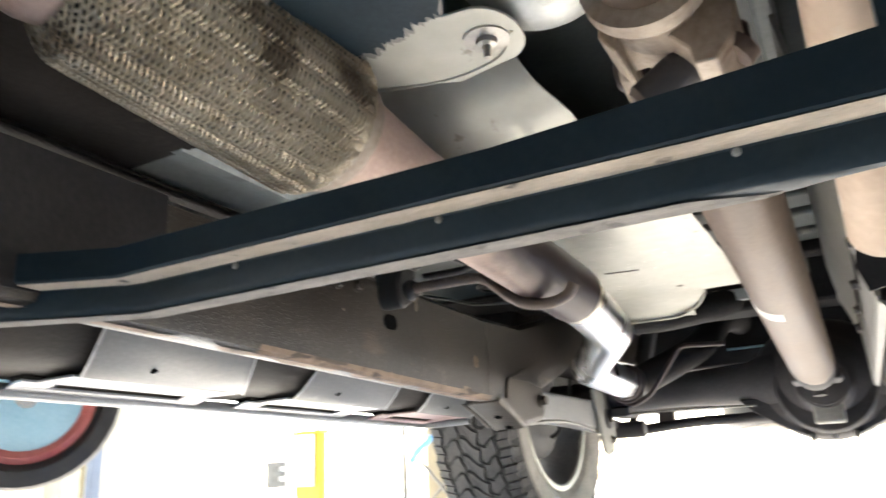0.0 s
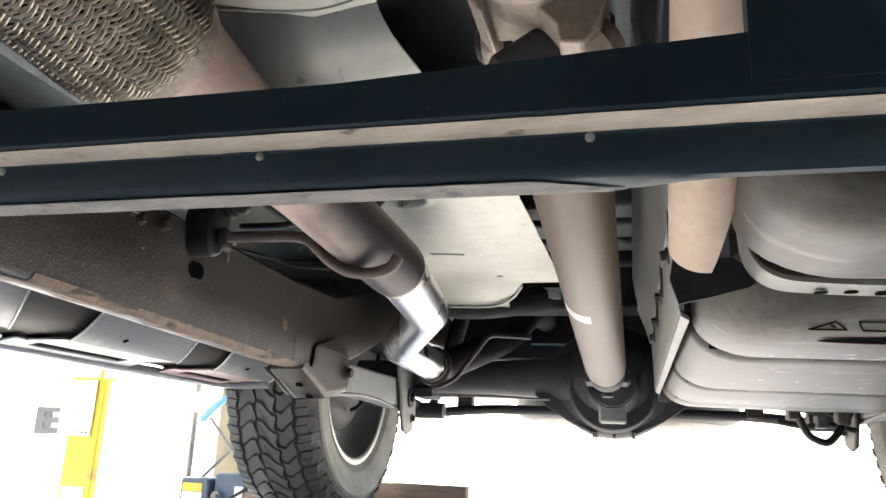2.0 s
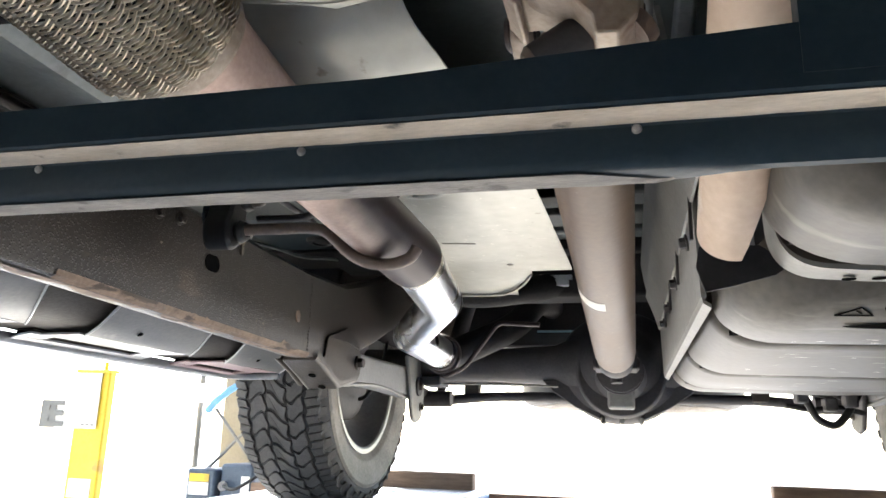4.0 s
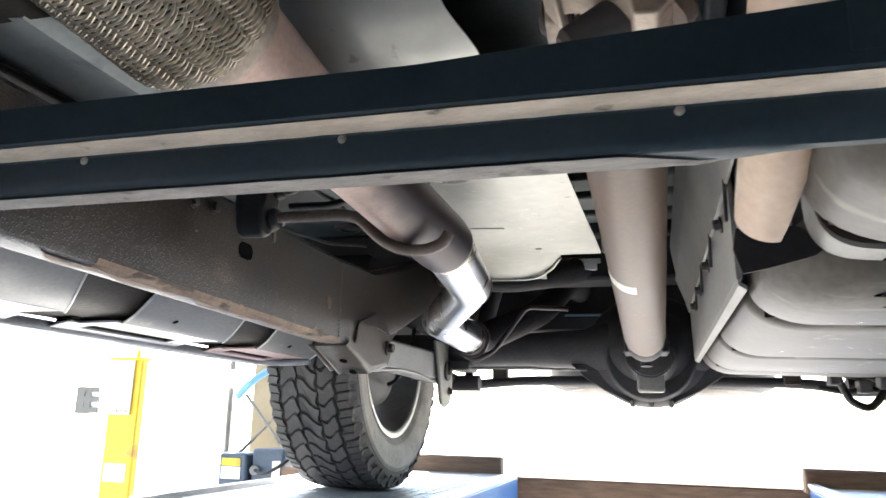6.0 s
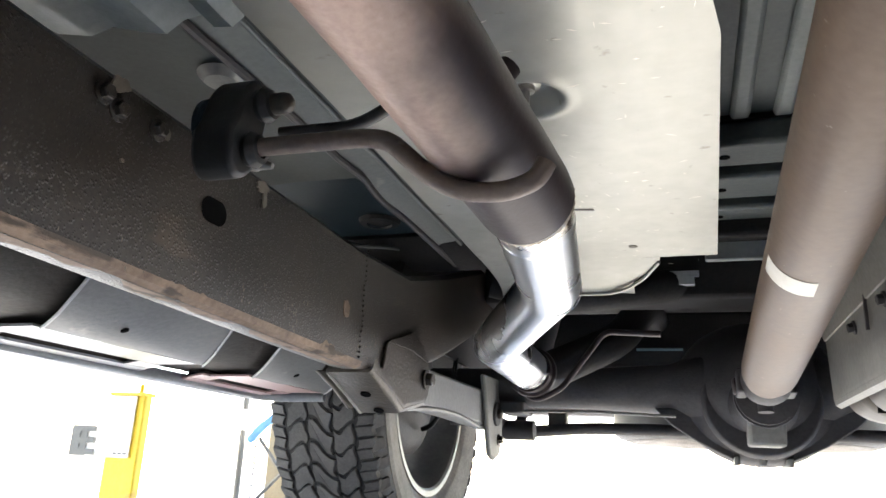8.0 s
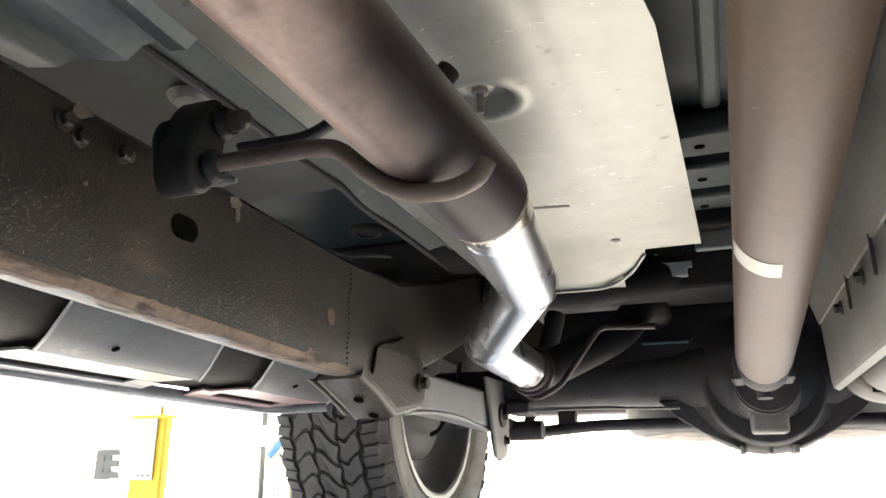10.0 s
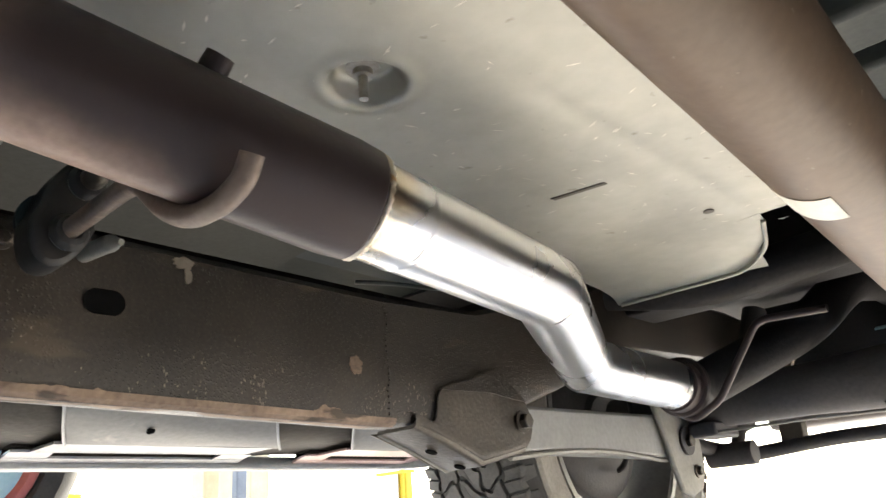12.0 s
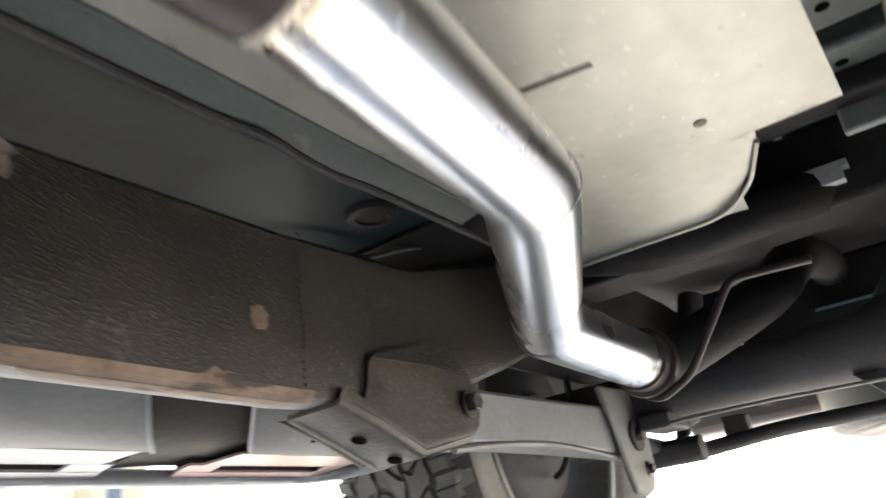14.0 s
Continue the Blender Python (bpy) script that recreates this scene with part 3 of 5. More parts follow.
# hanger on the muffler pipe, with its rubber block
hanger = P("hanger_rod", tubed(fillet([(-0.47, 0.423, 1.705), (-0.335, 0.421, 1.7035), (-0.315, 0.421, 1.700), (-0.284, 0.424, 1.671), (-0.262, 0.427, 1.660), (-0.232, 0.428, 1.6585), (-0.213, 0.429, 1.666), (-0.2065, 0.429, 1.678)], 0.022, 6), 0.0068, 16), M_ROD, label="bent steel exhaust hanger rod")
P("hanger_fork", tubed(fillet([(-0.41, 0.437, 1.722), (-0.345, 0.435, 1.720), (-0.31, 0.432, 1.738), (-0.268, 0.43, 1.735)], 0.02, 5), 0.0062, 12, squash=0.7), M_RUBBER, hanger)
P("stub_peg", tubed([(-0.245, 0.42, 1.730), (-0.236, 0.422, 1.741), (-0.231, 0.4235, 1.748)], [0.009, 0.009, 0.0085], 16), M_MUFF, hanger)


def hanger_rubber():
    pts = []
    for k in range(28):
        a = 2 * math.pi * k / 28
        c = math.cos(a)
        w = 0.023 if math.sin(a) < 0 else 0.019
        pts.append((0.423 + c * w + 0.008 * math.sin(a), 1.722 + math.sin(a) * 0.043))
    return prism(pts, 0, -0.462, -0.428)


rub = P("rubber_hanger", hanger_rubber(), M_RUBBER, hanger, "black rubber exhaust hanger block", bevel=0.004)
for y, z in ((0.423, 1.703), (0.432, 1.744)):
    P("bush", lathe(bmesh.new(), [(0.0068, 0.0), (0.012, 0.001), (0.014, 0.006), (0.011, 0.012), (0.007, 0.013)], (-0.429, y, z), (1, 0, 0), 20), M_RUBBER, hanger)
P("upper_peg", tubed([(-0.432, 0.432, 1.744), (-0.408, 0.4325, 1.7445), (-0.403, 0.4325, 1.7445), (-0.400, 0.4325, 1.7445)], [0.0085, 0.0085, 0.007, 0.003], 16), M_BRACK, hanger)
P("steel_band", slot_cap(-0.4625, 0.423, 1.721, 0.05, 0.05, 0.004), M_XMEM, hanger)
P("frame_peg", tubed(fillet([(-0.49, 0.46, 1.715), (-0.45, 0.462, 1.712), (-0.432, 0.464, 1.708)], 0.008), [0.007] * 8 + [0.0065, 0.0052, 0.0025], 12), M_TANKSIDE, hanger)


# ---- heat shield, S-shaped at its front, lipped at its rear ----
def shield():
    prof = [(0.165, 1.846), (0.18, 1.829), (0.2, 1.808), (0.225, 1.794), (0.26, 1.788), (0.9, 1.788), (1.03, 1.7865), (1.09, 1.785), (1.14, 1.782), (1.168, 1.776), (1.178, 1.767)]

    def height(y):
        for (a, za), (b, zb) in zip(prof, prof[1:]):
            if y <= b:
                return lerp(za, zb, max(0, (y - a) / (b - a)))
        return prof[-1][1]
    ys = [lerp(0.165, 0.27, k / 10) for k in range(10)] + [lerp(0.27, 0.5, k / 30) for k in range(30)] + [lerp(0.5, 0.6, k / 50) for k in range(50)] + [lerp(0.6, 1.02, k / 60) for k in range(60)] + [1.03, 1.042, 1.044, 1.06, 1.075, 1.09, 1.105, 1.12, 1.135, 1.15, 1.162, 1.17, 1.178]
    rows = []
    for y in ys:
        z = height(y)
        right = -0.13 + 0.037 * max(0, min(1, (y - 0.25) / 0.23)) + 0.014 * max(0, min(1, (y - 0.48) / 0.56))
        lead = max(0.0, min(1.0, (0.24 - y) / 0.075))
        right -= 0.030 * lead * lead * (3 - 2 * lead)
        if y > 1.043:
            right = lerp(-0.155, -0.205, min(1, (y - 1.043) / 0.12) ** 1.6)
        row = []
        for x in [lerp(-0.415, -0.29, k / 20) for k in range(20)] + [lerp(-0.29, -0.2, k / 45) for k in range(45)] + [lerp(-0.2, right, k / 14) for k in range(15)]:
            d = math.hypot(x + 0.244, y - 0.546)
            dip = max(0.0, min(1.0, (0.031 - d) / 0.013))
            dz = 0.0018 * noise.noise((x * 9, y * 7, 2)) + 0.0003 * noise.noise((x * 30, y * 30, 2))
            dz += 0.0165 * dip * dip * (3 - 2 * dip) - 0.0022 * math.exp(-((d - 0.034) / 0.007) ** 2)
            dz += 0.0009 * math.exp(-((x + 0.19 - 0.03 * y) / 0.006) ** 2)
            if y > 1.05:
                dz -= 0.003 * math.exp(-((x - right - 0.02) / 0.03) ** 2)
            row.append((x, y, z + dz))
        rows.append(row)
    return sheet(rows, 0.0016)


shield_ob = P("heat_shield", shield(), M_SHIELD, label="dull scratched aluminium heat shield")
P("stamped_slot", prism([(-0.279, 0.8215), (-0.224, 0.8305), (-0.2232, 0.8365), (-0.2782, 0.8275)], 2, 1.7868, 1.7880), M_BRACK, shield_ob)
P("drain_hole", lathe(bmesh.new(), [(0.0001, 0), (0.006, 0), (0.006, 0.0006), (0.0001, 0.0006)], (-0.189, 0.988, 1.7862), (0, 0, -1), 16), M_BRACK, shield_ob)
P("rear_lip", tubed(fillet([(-0.41, 1.178, 1.7665), (-0.225, 1.178, 1.766), (-0.185, 1.14, 1.777), (-0.158, 1.06, 1.783)], 0.04), 0.0028, 8), M_SHIELD, shield_ob)
stud = P("stud", lathe(bmesh.new(), [(0.0001, 0.0), (0.0125, 0.0), (0.0125, 0.0018), (0.0075, 0.003), (0.0072, 0.0075), (0.0035, 0.008), (0.0033, 0.026), (0.0001, 0.0265)], (-0.246, 0.545, 1.8015), (0, 0, -1), 24), M_BOLT, shield_ob, "zinc stud with washer and nut")
tab_pts = [(-0.34, 0.05), (-0.25, 0.03), (-0.165, 0.055)] + [(-0.150 + 0.028 * math.cos(a), 0.098 + 0.042 * math.sin(a)) for a in (radians(lerp(-80, 95, k / 10)) for k in range(11))] + [(-0.2, 0.150), (-0.27, 0.118), (-0.34, 0.105)]
tab = P("front_shield", prism(tab_pts, 2, 1.8055, 1.808), M_SHIELD, shield_ob, "bolted front section of the heat shield", bevel=0.0008)
P("front_stud", lathe(bmesh.new(), [(0.0001, 0.0), (0.019, 0.0), (0.019, 0.0015), (0.009, 0.002), (0.008, 0.006), (0.0035, 0.007), (0.0033, 0.018), (0.0001, 0.0185)], (-0.152, 0.100, 1.8055), (0, 0, -1), 24), M_BOLT, shield_ob)


def torn_foil(z, lift, reach, seed):
    """A panel of insulation with a ragged torn edge."""
    q = random.Random(seed)
    a, b = [], []
    bm = bmesh.new()
    for i in range(49):
        t = i / 48
        x = lerp(-0.285, -0.165, t)
        y = lerp(0.078, 0.048, t) + 0.006 * noise.noise((x * 40, seed, 0)) + q.uniform(-0.006, 0.006) * reach + lift
        a.append((x, y))
    bm.faces.new([bm.verts.new((x, y, z)) for x, y in [(-0.34, -0.13), (-0.34, 0.08)] + a + [(-0.15, 0.02), (-0.14, -0.13)]])
    geom = bmesh.ops.extrude_face_region(bm, geom=bm.faces[:])
    bmesh.ops.translate(bm, vec=(0, 0, 0.0008), verts=[g for g in geom["geom"] if isinstance(g, bmesh.types.BMVert)])
    return bm


P("foil_backing", torn_foil(1.8045, 0.002, 0.8, 3), M_TANKSIDE, shield_ob, "frayed silver foil edge")
P("insulation_panel", torn_foil(1.8030, -0.003, 0.9, 8), M_XMEM, shield_ob, "dark torn insulation panel")
P("pressed_bead", tubed(fillet([(-0.33, 0.112, 1.8052), (-0.27, 0.124, 1.8052), (-0.20, 0.143, 1.8052), (-0.150, 0.131, 1.8052), (-0.130, 0.100, 1.8052)], 0.03, 6), 0.0013, 6), M_SHIELD, shield_ob)
brs = random.Random(9)
bms = bmesh.new()
for i in range(120):
    y, x = brs.uniform(0.30, 1.1), brs.uniform(-0.3, -0.1)
    a, ln, w = brs.uniform(-0.5, 0.5) + (1.2 if i % 4 == 0 else 0), brs.uniform(0.003, 0.014), brs.uniform(0.0003, 0.0009)
    c, s = math.cos(a) * ln / 2, math.sin(a) * ln / 2
    z = 1.7874 + 0.0015 * noise.noise((x * 9, y * 7, 2)) - 0.0012
    v4 = [bms.verts.new((x + p, y + q, z)) for p, q in ((-c, -s), (s * w / ln * 2, -c * w / ln * 2), (c, s), (-s * w / ln * 2, c * w / ln * 2))]
    bms.faces.new(v4)
tagged(P("scratch_marks", bms, M_LABEL, shield_ob, "bright scratches"), kind="stuff")

# ---- propeller shaft ----
S0, S1 = Vector((-0.0102, 0.20, 1.7518)), Vector((-0.0072, 1.265, 1.6432))
sd = (S1 - S0).normalized()
shaft = P("driveshaft", tubed([S0, S0 + sd * 0.01, lerp(S0, S1, 0.5), S1 - sd * 0.07, S1 - sd * 0.05, S1 - sd * 0.012, S1], [0.037, 0.0408, 0.0408, 0.0408, 0.040, 0.034, 0.030], 56), M_SHAFT, label="dusty brown tubular driveshaft with a paper label")


def curved_label():
    """A paper label wrapped on the shaft's lower side."""
    u = sd.cross(Vector((0, 0, 1))).normalized()
    v = u.cross(sd)
    c0 = S0 + sd * ((0.715 - S0.y) / sd.y)
    rows = []
    for h in (0.0, 0.016, 0.036):
        rows.append([tuple(c0 + sd * (h - 0.006 * k / 10) + (u * math.cos(a) + v * math.sin(a)) * 0.0412) for k, a in ((k, radians(lerp(192, 268, k / 10))) for k in range(11))])
    return sheet(rows, 0.0003, (0, 0, -1))


P("label", curved_label(), M_LABEL, shaft, "cream paper label")


def yoke(c, d, parent, fork=1, mat=None):
    """A universal joint fork: boss, two ears and the bearing cross."""
    d = Vector(d).normalized()
    u = d.cross(Vector((0, 0, 1))).normalized()
    v = u.cross(d)
    c = Vector(c)
    ob = P("universal_joint", lathe(bmesh.new(), [(0.0001, -0.075), (0.030, -0.075), (0.036, -0.06), (0.04, -0.045), (0.038, -0.038), (0.0001, -0.038)], c, d * fork, 32), mat or M_YOKE, parent)
    for s, w in ((1, u), (-1, u)):
        rot = Matrix((w, v, d)).transposed().to_4x4()
        m = Matrix.Translation(c) @ rot
        bm = bmesh.new()
        extrude(bm, [(y * 0.9, z * fork) for y, z in ((-0.022, -0.05), (0.022, -0.05), (0.024, -0.01), (0.018, 0.014), (0, 0.022), (-0.018, 0.014), (-0.024, -0.01))], 0, s * 0.028, s * 0.044)
        bm.transform(m)
        P("ear", bm, mat or M_YOKE, ob, bevel=0.003)
        P("bearing_cap", lathe(bmesh.new(), [(0.0001, 0.0), (0.014, 0.0), (0.014, 0.02), (0.011, 0.023), (0.0001, 0.022)], c + w * s * 0.026, w * s, 20), M_MUFF, ob)
    P("cross", tubed([c - v * 0.042, c + v * 0.042], 0.0125, 16), M_BLACK, ob)
    return ob


ujf = yoke((-0.0105, 0.135, 1.7585), sd, shaft, -1)
P("flange_yoke", lathe(bmesh.new(), [(0.0001, 0), (0.030, 0.0), (0.032, 0.03), (0.040, 0.035), (0.043, 0.04), (0.043, 0.052), (0.034, 0.056), (0.0001, 0.056)], (-0.012, 0.085, 1.765), (0, -1, 0.1), 32), M_YOKE, shaft)
arch = [(-0.050, 1.790), (-0.053, 1.751), (-0.043, 1.736), (-0.040, 1.738), (-0.041, 1.748), (-0.032, 1.748), (-0.009, 1.738), (0.004, 1.723), (0.006, 1.711), (0.020, 1.710), (0.031, 1.723), (0.036, 1.743), (0.033, 1.790)]
P("yoke_casting", prism(arch, 1, 0.062, 0.118), M_YOKE, shaft, "pale cast yoke of the front joint", bevel=0.006)
P("joint_cross", tubed([(-0.036, 0.098, 1.713), (-0.002, 0.102, 1.733), (0.012, 0.104, 1.742)], [0.0125, 0.0155, 0.0155], 24), M_BLACK, shaft)
P("joint_cap", tubed([(-0.0395, 0.0975, 1.7108), (-0.0355, 0.098, 1.7132)], [0.009, 0.0128], 24), M_ROD, shaft)
P("ear_pad", tubed([(0.030, 0.085, 1.722), (0.037, 0.085, 1.728)], [0.013, 0.012], 20), M_ROD, shaft)
P("output_shaft", tubed([(-0.012, 0.03, 1.77), (-0.012, -0.03, 1.776), (-0.013, -0.04, 1.778), (-0.02, -0.3, 1.81)], [0.032, 0.032, 0.045, 0.06], 32), M_SHAFT, shaft)
uja = yoke(S1 + sd * 0.06, sd, shaft, 1, M_BLACK)

# gearbox and transfer case ahead of the shaft
gear = P("gearbox", tubed([(-0.03, -1.2, 1.98), (-0.03, -0.45, 1.97), (-0.035, -0.22, 1.955), (-0.04, -0.1, 1.95), (-0.05, -0.02, 1.955), (-0.06, 0.02, 1.965)], [0.2, 0.17, 0.15, 0.125, 0.10, 0.06], 40), M_ALU, label="cast aluminium gearbox housing")
for y in (-0.5, -0.36, -0.24):
    P("casting_rib", lathe(bmesh.new(), [(0.15, -0.006), (0.178, -0.005), (0.178, 0.005), (0.15, 0.006)], (-0.03, y, 1.965), (0, 1, 0), 40), M_ALU, gear)
for x, z in ((-0.14, 1.90), (-0.10, 1.87)):
    bolt((x, -0.05, z), (0, 0.3, -1), gear, 0.009, 0.01)
lobe_bm = bmesh.new()
bmesh.ops.create_uvsphere(lobe_bm, u_segments=32, v_segments=20, radius=1.0, matrix=Matrix.LocRotScale((-0.105, 0.105, 1.875), Euler((0.3, 0, 0.2)), (0.07, 0.08, 0.062)))
P("case_lobe", lobe_bm, M_ALU, gear)
P("undertray", sheet([[(x, y, 1.93 + 0.01 * noise.noise((x * 5, y * 5, 1))) for y in (-1.2, -0.6, -0.2, 0.0)] for x in (-0.48, -0.4, -0.3, -0.22)], 0.004), M_FLOOR, gear)

# tan sleeve beside the tank and pale guard strips
def cut_sleeve(a, b, r):
    """A straight sleeve whose far end is cut away at a slant."""
    a, b = Vector(a), Vector(b)
    along = (b - a).normalized()
    bm = tubed([a, lerp(a, b, 0.3), b], [r, r, r], 48)
    for v in bm.verts:
        if (v.co - b).dot(along) > -0.02:
            v.co -= along * 0.15 * max(0.0, (v.co.x - b.x - 0.004) / r)
    return bm


sleeve = P("heat_sleeve", cut_sleeve((0.092, -0.12, 1.79), (0.1, 0.236, 1.6295), 0.0265), M_TAN, label="tan heat-wrapped sleeve ahead of the tank")


# ---- fuel tank in its moulded guard ----
def lobe(y0, y1, x0, x1, zb, zt, r=0.05, ry=0.02, rf=None):
    """A rounded transverse lobe of the tank guard."""
    bm = bmesh.new()
    rows = []
    steps = 7
    rf = rf or ry
    ys = [(y0 + rf * (1 - math.cos(k / steps * math.pi / 2)), 0.45 * rf * (1 - math.sin(k / steps * math.pi / 2))) for k in range(steps + 1)]
    ys += [(y1 - ry * (1 - math.cos(k / steps * math.pi / 2)), ry * (1 - math.sin(k / steps * math.pi / 2))) for k in range(steps, -1, -1)]
    for y, inset in ys:
        row = [(x0 + inset, zt)]
        for k in range(9):
            a = k / 8 * math.pi / 2
            row.append((x0 + inset + r * (1 - math.cos(a)) * 1.25, zb + inset + r * 0.8 * (1 - math.sin(a))))
        row += [(lerp(x0 + r * 1.3, x1, 0.5), zb + inset - 0.004), (x1, zb + inset), (x1, zt)]
        rows.append([bm.verts.new((x, y, z)) for x, z in row])
    n = len(rows[0])
    for a, b in zip(rows, rows[1:]):
        for k in range(n):
            bm.faces.new((a[k], a[(k + 1) % n], b[(k + 1) % n], b[k]))
    bm.faces.new(rows[0])
    bm.faces.new(rows[-1][::-1])
    return bm


tank = P("fuel_tank", boxes((0.13, 0.60, 0.33, 1.27, 1.625, 1.85)), M_BLACK, label="fuel tank in a ribbed grey plastic guard")
# Black filler boxes between the lobes stand in for the gaps' shade
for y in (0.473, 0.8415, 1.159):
    P("groove_shade", boxes((0.124, 0.615, y - 0.018, y + 0.018, 1.586, 1.63)), M_HOLE, tank)
for y0, y1, zb in ((0.285, 0.460, 1.572), (0.486, 0.828, 1.573), (0.855, 1.146, 1.574), (1.172, 1.29, 1.577)):
    P("guard_lobe", lobe(y0, y1, 0.104, 0.62, zb, 1.632 if y0 < 0.3 else 1.74, 0.05, 0.014, 0.10 if y0 < 0.3 else 0.022), M_TANK, tank)
P("front_lobe", lobe(0.06, 0.235, 0.113, 0.62, 1.592, 1.80, 0.06, 0.05), M_TANK, tank)
P("side_guard", sheet([[(0.084 + 0.006 * k / 4, y, z) for k, z in enumerate((1.77, 1.73, 1.69, 1.65, 1.612))] for y in (0.405, 0.6, 0.9, 1.1, 1.295)], 0.005, (1, 0, 0)), M_TANKSIDE, tank, "dull galvanised tank side guard")
P("guard_edge", sheet([[(0.0895, y, 1.617), (0.0915, y, 1.606), (0.099, y, 1.601)] for y in (0.405, 0.7, 1.0, 1.295)], 0.004), M_TANKSIDE, tank)
P("inner_guard", sheet([[(x, y, z) for x, z in ((0.050, 1.84), (0.056, 1.80), (0.064, 1.765), (0.082, 1.752))] for y in (0.25, 0.5, 0.8, 1.25)], 0.005, (1, 0, 0)), M_TANKSIDE, tank)
P("guard_flange", sheet([[(x, y, z) for x, z in ((0.059, 1.778), (0.067, 1.757), (0.076, 1.732), (0.0832, 1.706))] for y in (0.27, 0.5, 0.8, 1.1, 1.29)], 0.003, (1, 0, 0)), M_TANKSIDE, tank)
for y in (0.482, 0.705, 0.90, 1.07):
    bolt((0.086, y, 1.687), (-1, 0, -0.15), tank, 0.0065, 0.009, M_BLACK)
    P("rib", boxes((0.0815, 0.085, y - 0.087, y - 0.082, 1.668, 1.722)), M_BLACK, tank)
P("end_bracket", prism([(0.076, 1.615), (0.0826, 1.594), (0.104, 1.5985), (0.137, 1.607), (0.148, 1.615), (0.126, 1.632), (0.079, 1.632)], 1, 0.2835, 0.287), M_SHADEBLACK, tank, "black plastic bracket in the gap before the guard")
strap_pts = [(p.x, p.z) for p in fillet([(0.128, 0, 1.68), (0.132, 0, 1.605), (0.22, 0, 1.598), (0.62, 0, 1.598)], 0.075, 10)]
strap = P("tank_strap", sheet([[(x, y, z) for x, z in strap_pts] for y in (0.243, 0.262, 0.281)], 0.004), M_TANKSIDE, tank, "perforated grey steel strap")
for i in range(11):
    P("strap_hole", lathe(bmesh.new(), [(0.0001, 0), (0.0052, 0), (0.0052, 0.0006), (0.0001, 0.0006)], (0.185 + 0.021 * i, 0.266, 1.5976 if i > 1 else 1.599), (0, 0, -1), 12), M_HOLE, strap)


def lobe_z(x, y):
    """The first lobe's lower surface."""
    k = max(0.0, min(1.0, (y - 0.285) / 0.10))
    return 1.572 + 0.045 * (1 - math.sqrt(max(0.0, 1 - (1 - k) ** 2))) - 0.004 * max(0.0, min(1.0, (x - 0.169) / 0.226)) - 0.0006


def mark(parts, name, label):
    """Raised outlines moulded into the first lobe."""
    bm = bmesh.new()
    for loop in parts:
        n = 8
        pts = []
        for (xa, ya), (xb, yb) in zip(loop, loop[1:]):
            pts += [(lerp(xa, xb, k / n), lerp(ya, yb, k / n)) for k in range(n)]
        pts.append(loop[-1])
        tube(bm, [Vector((x, y, lobe_z(x, y))) for x, y in pts], [0.0007] * len(pts), 6)
    P(name, bm, M_HOLE, tank, label)


T = [(0.187, 0.325), (0.216, 0.325), (0.205, 0.313)]
mark([T + [T[0]], [(T[0][0] * 0.25 + T[1][0] * 0.55 + T[2][0] * 0.2, T[0][1] * 0.7 + T[2][1] * 0.3), (T[2][0] - 0.003, T[0][1] * 0.4 + T[2][1] * 0.6)]], "warning_mark", "moulded warning triangle")
mark([[(0.256, 0.326), (0.228, 0.326), (0.222, 0.313), (0.252, 0.313), (0.256, 0.326)]], "frame_mark", "moulded rectangular mark")
bmo = bmesh.new()
ox, oy = 0.252, 0.346
ring = []
for k in range(28):
    a = 2 * math.pi * k / 28
    x, y = ox + 0.055 * math.cos(a), oy + 0.0065 * math.sin(a)
    ring.append(bmo.verts.new((x, y, lobe_z(x, y) - 0.0006)))
bmo.faces.new(ring)
P("oval_recess", bmo, M_HOLE, tank, "dark oval recess")
sc = random.Random(21)
bmk = bmesh.new()
for i in range(46):
    y, x = sc.choice((sc.uniform(0.40, 0.455), sc.uniform(0.52, 0.82), sc.uniform(0.88, 1.14))), sc.uniform(0.17, 0.36)
    z = (1.572 if y < 0.47 else 1.573 if y < 0.84 else 1.574) - 0.004 * max(0.0, (x - 0.169) / 0.226) - 0.0007
    a, ln, w = sc.uniform(-0.6, 0.6), sc.uniform(0.006, 0.030), sc.uniform(0.0005, 0.0014)
    c, s = math.cos(a), math.sin(a)
    v4 = [bmk.verts.new((x + p * c - q * s, y + p * s + q * c, z)) for p, q in ((-ln / 2, 0), (0, -w), (ln / 2, 0), (0, w))]
    bmk.faces.new(v4)
tagged(P("scratch_marks", bmk, M_LABEL, tank, "pale scuffs and scratches"), kind="stuff")

# ---- rear axle ----
AX = Vector((0, 1.555, 1.655))
axle = P("rear_axle", tubed([AX + Vector((x, 0, 0)) for x in (-0.66, -0.5, -0.3, -0.16, -0.1, 0.1, 0.16, 0.3, 0.5, 0.66)], [0.04, 0.04, 0.042, 0.05, 0.075, 0.075, 0.05, 0.042, 0.04, 0.04], 32), M_BLACK, label="black rear axle with differential housing")


def banjo():
    bm = bmesh.new()
    prof = [(0.0001, -0.115), (0.055, -0.112), (0.075, -0.10), (0.088, -0.075), (0.105, -0.05), (0.128, -0.03), (0.138, 0.0), (0.136, 0.03), (0.12, 0.07), (0.08, 0.105), (0.0001, 0.12)]
    lathe(bm, prof, AX + Vector((0, 0, -0.004)), (0, 1, 0), 48)
    for v in bm.verts:
        v.co.x *= 1.12
    return bm


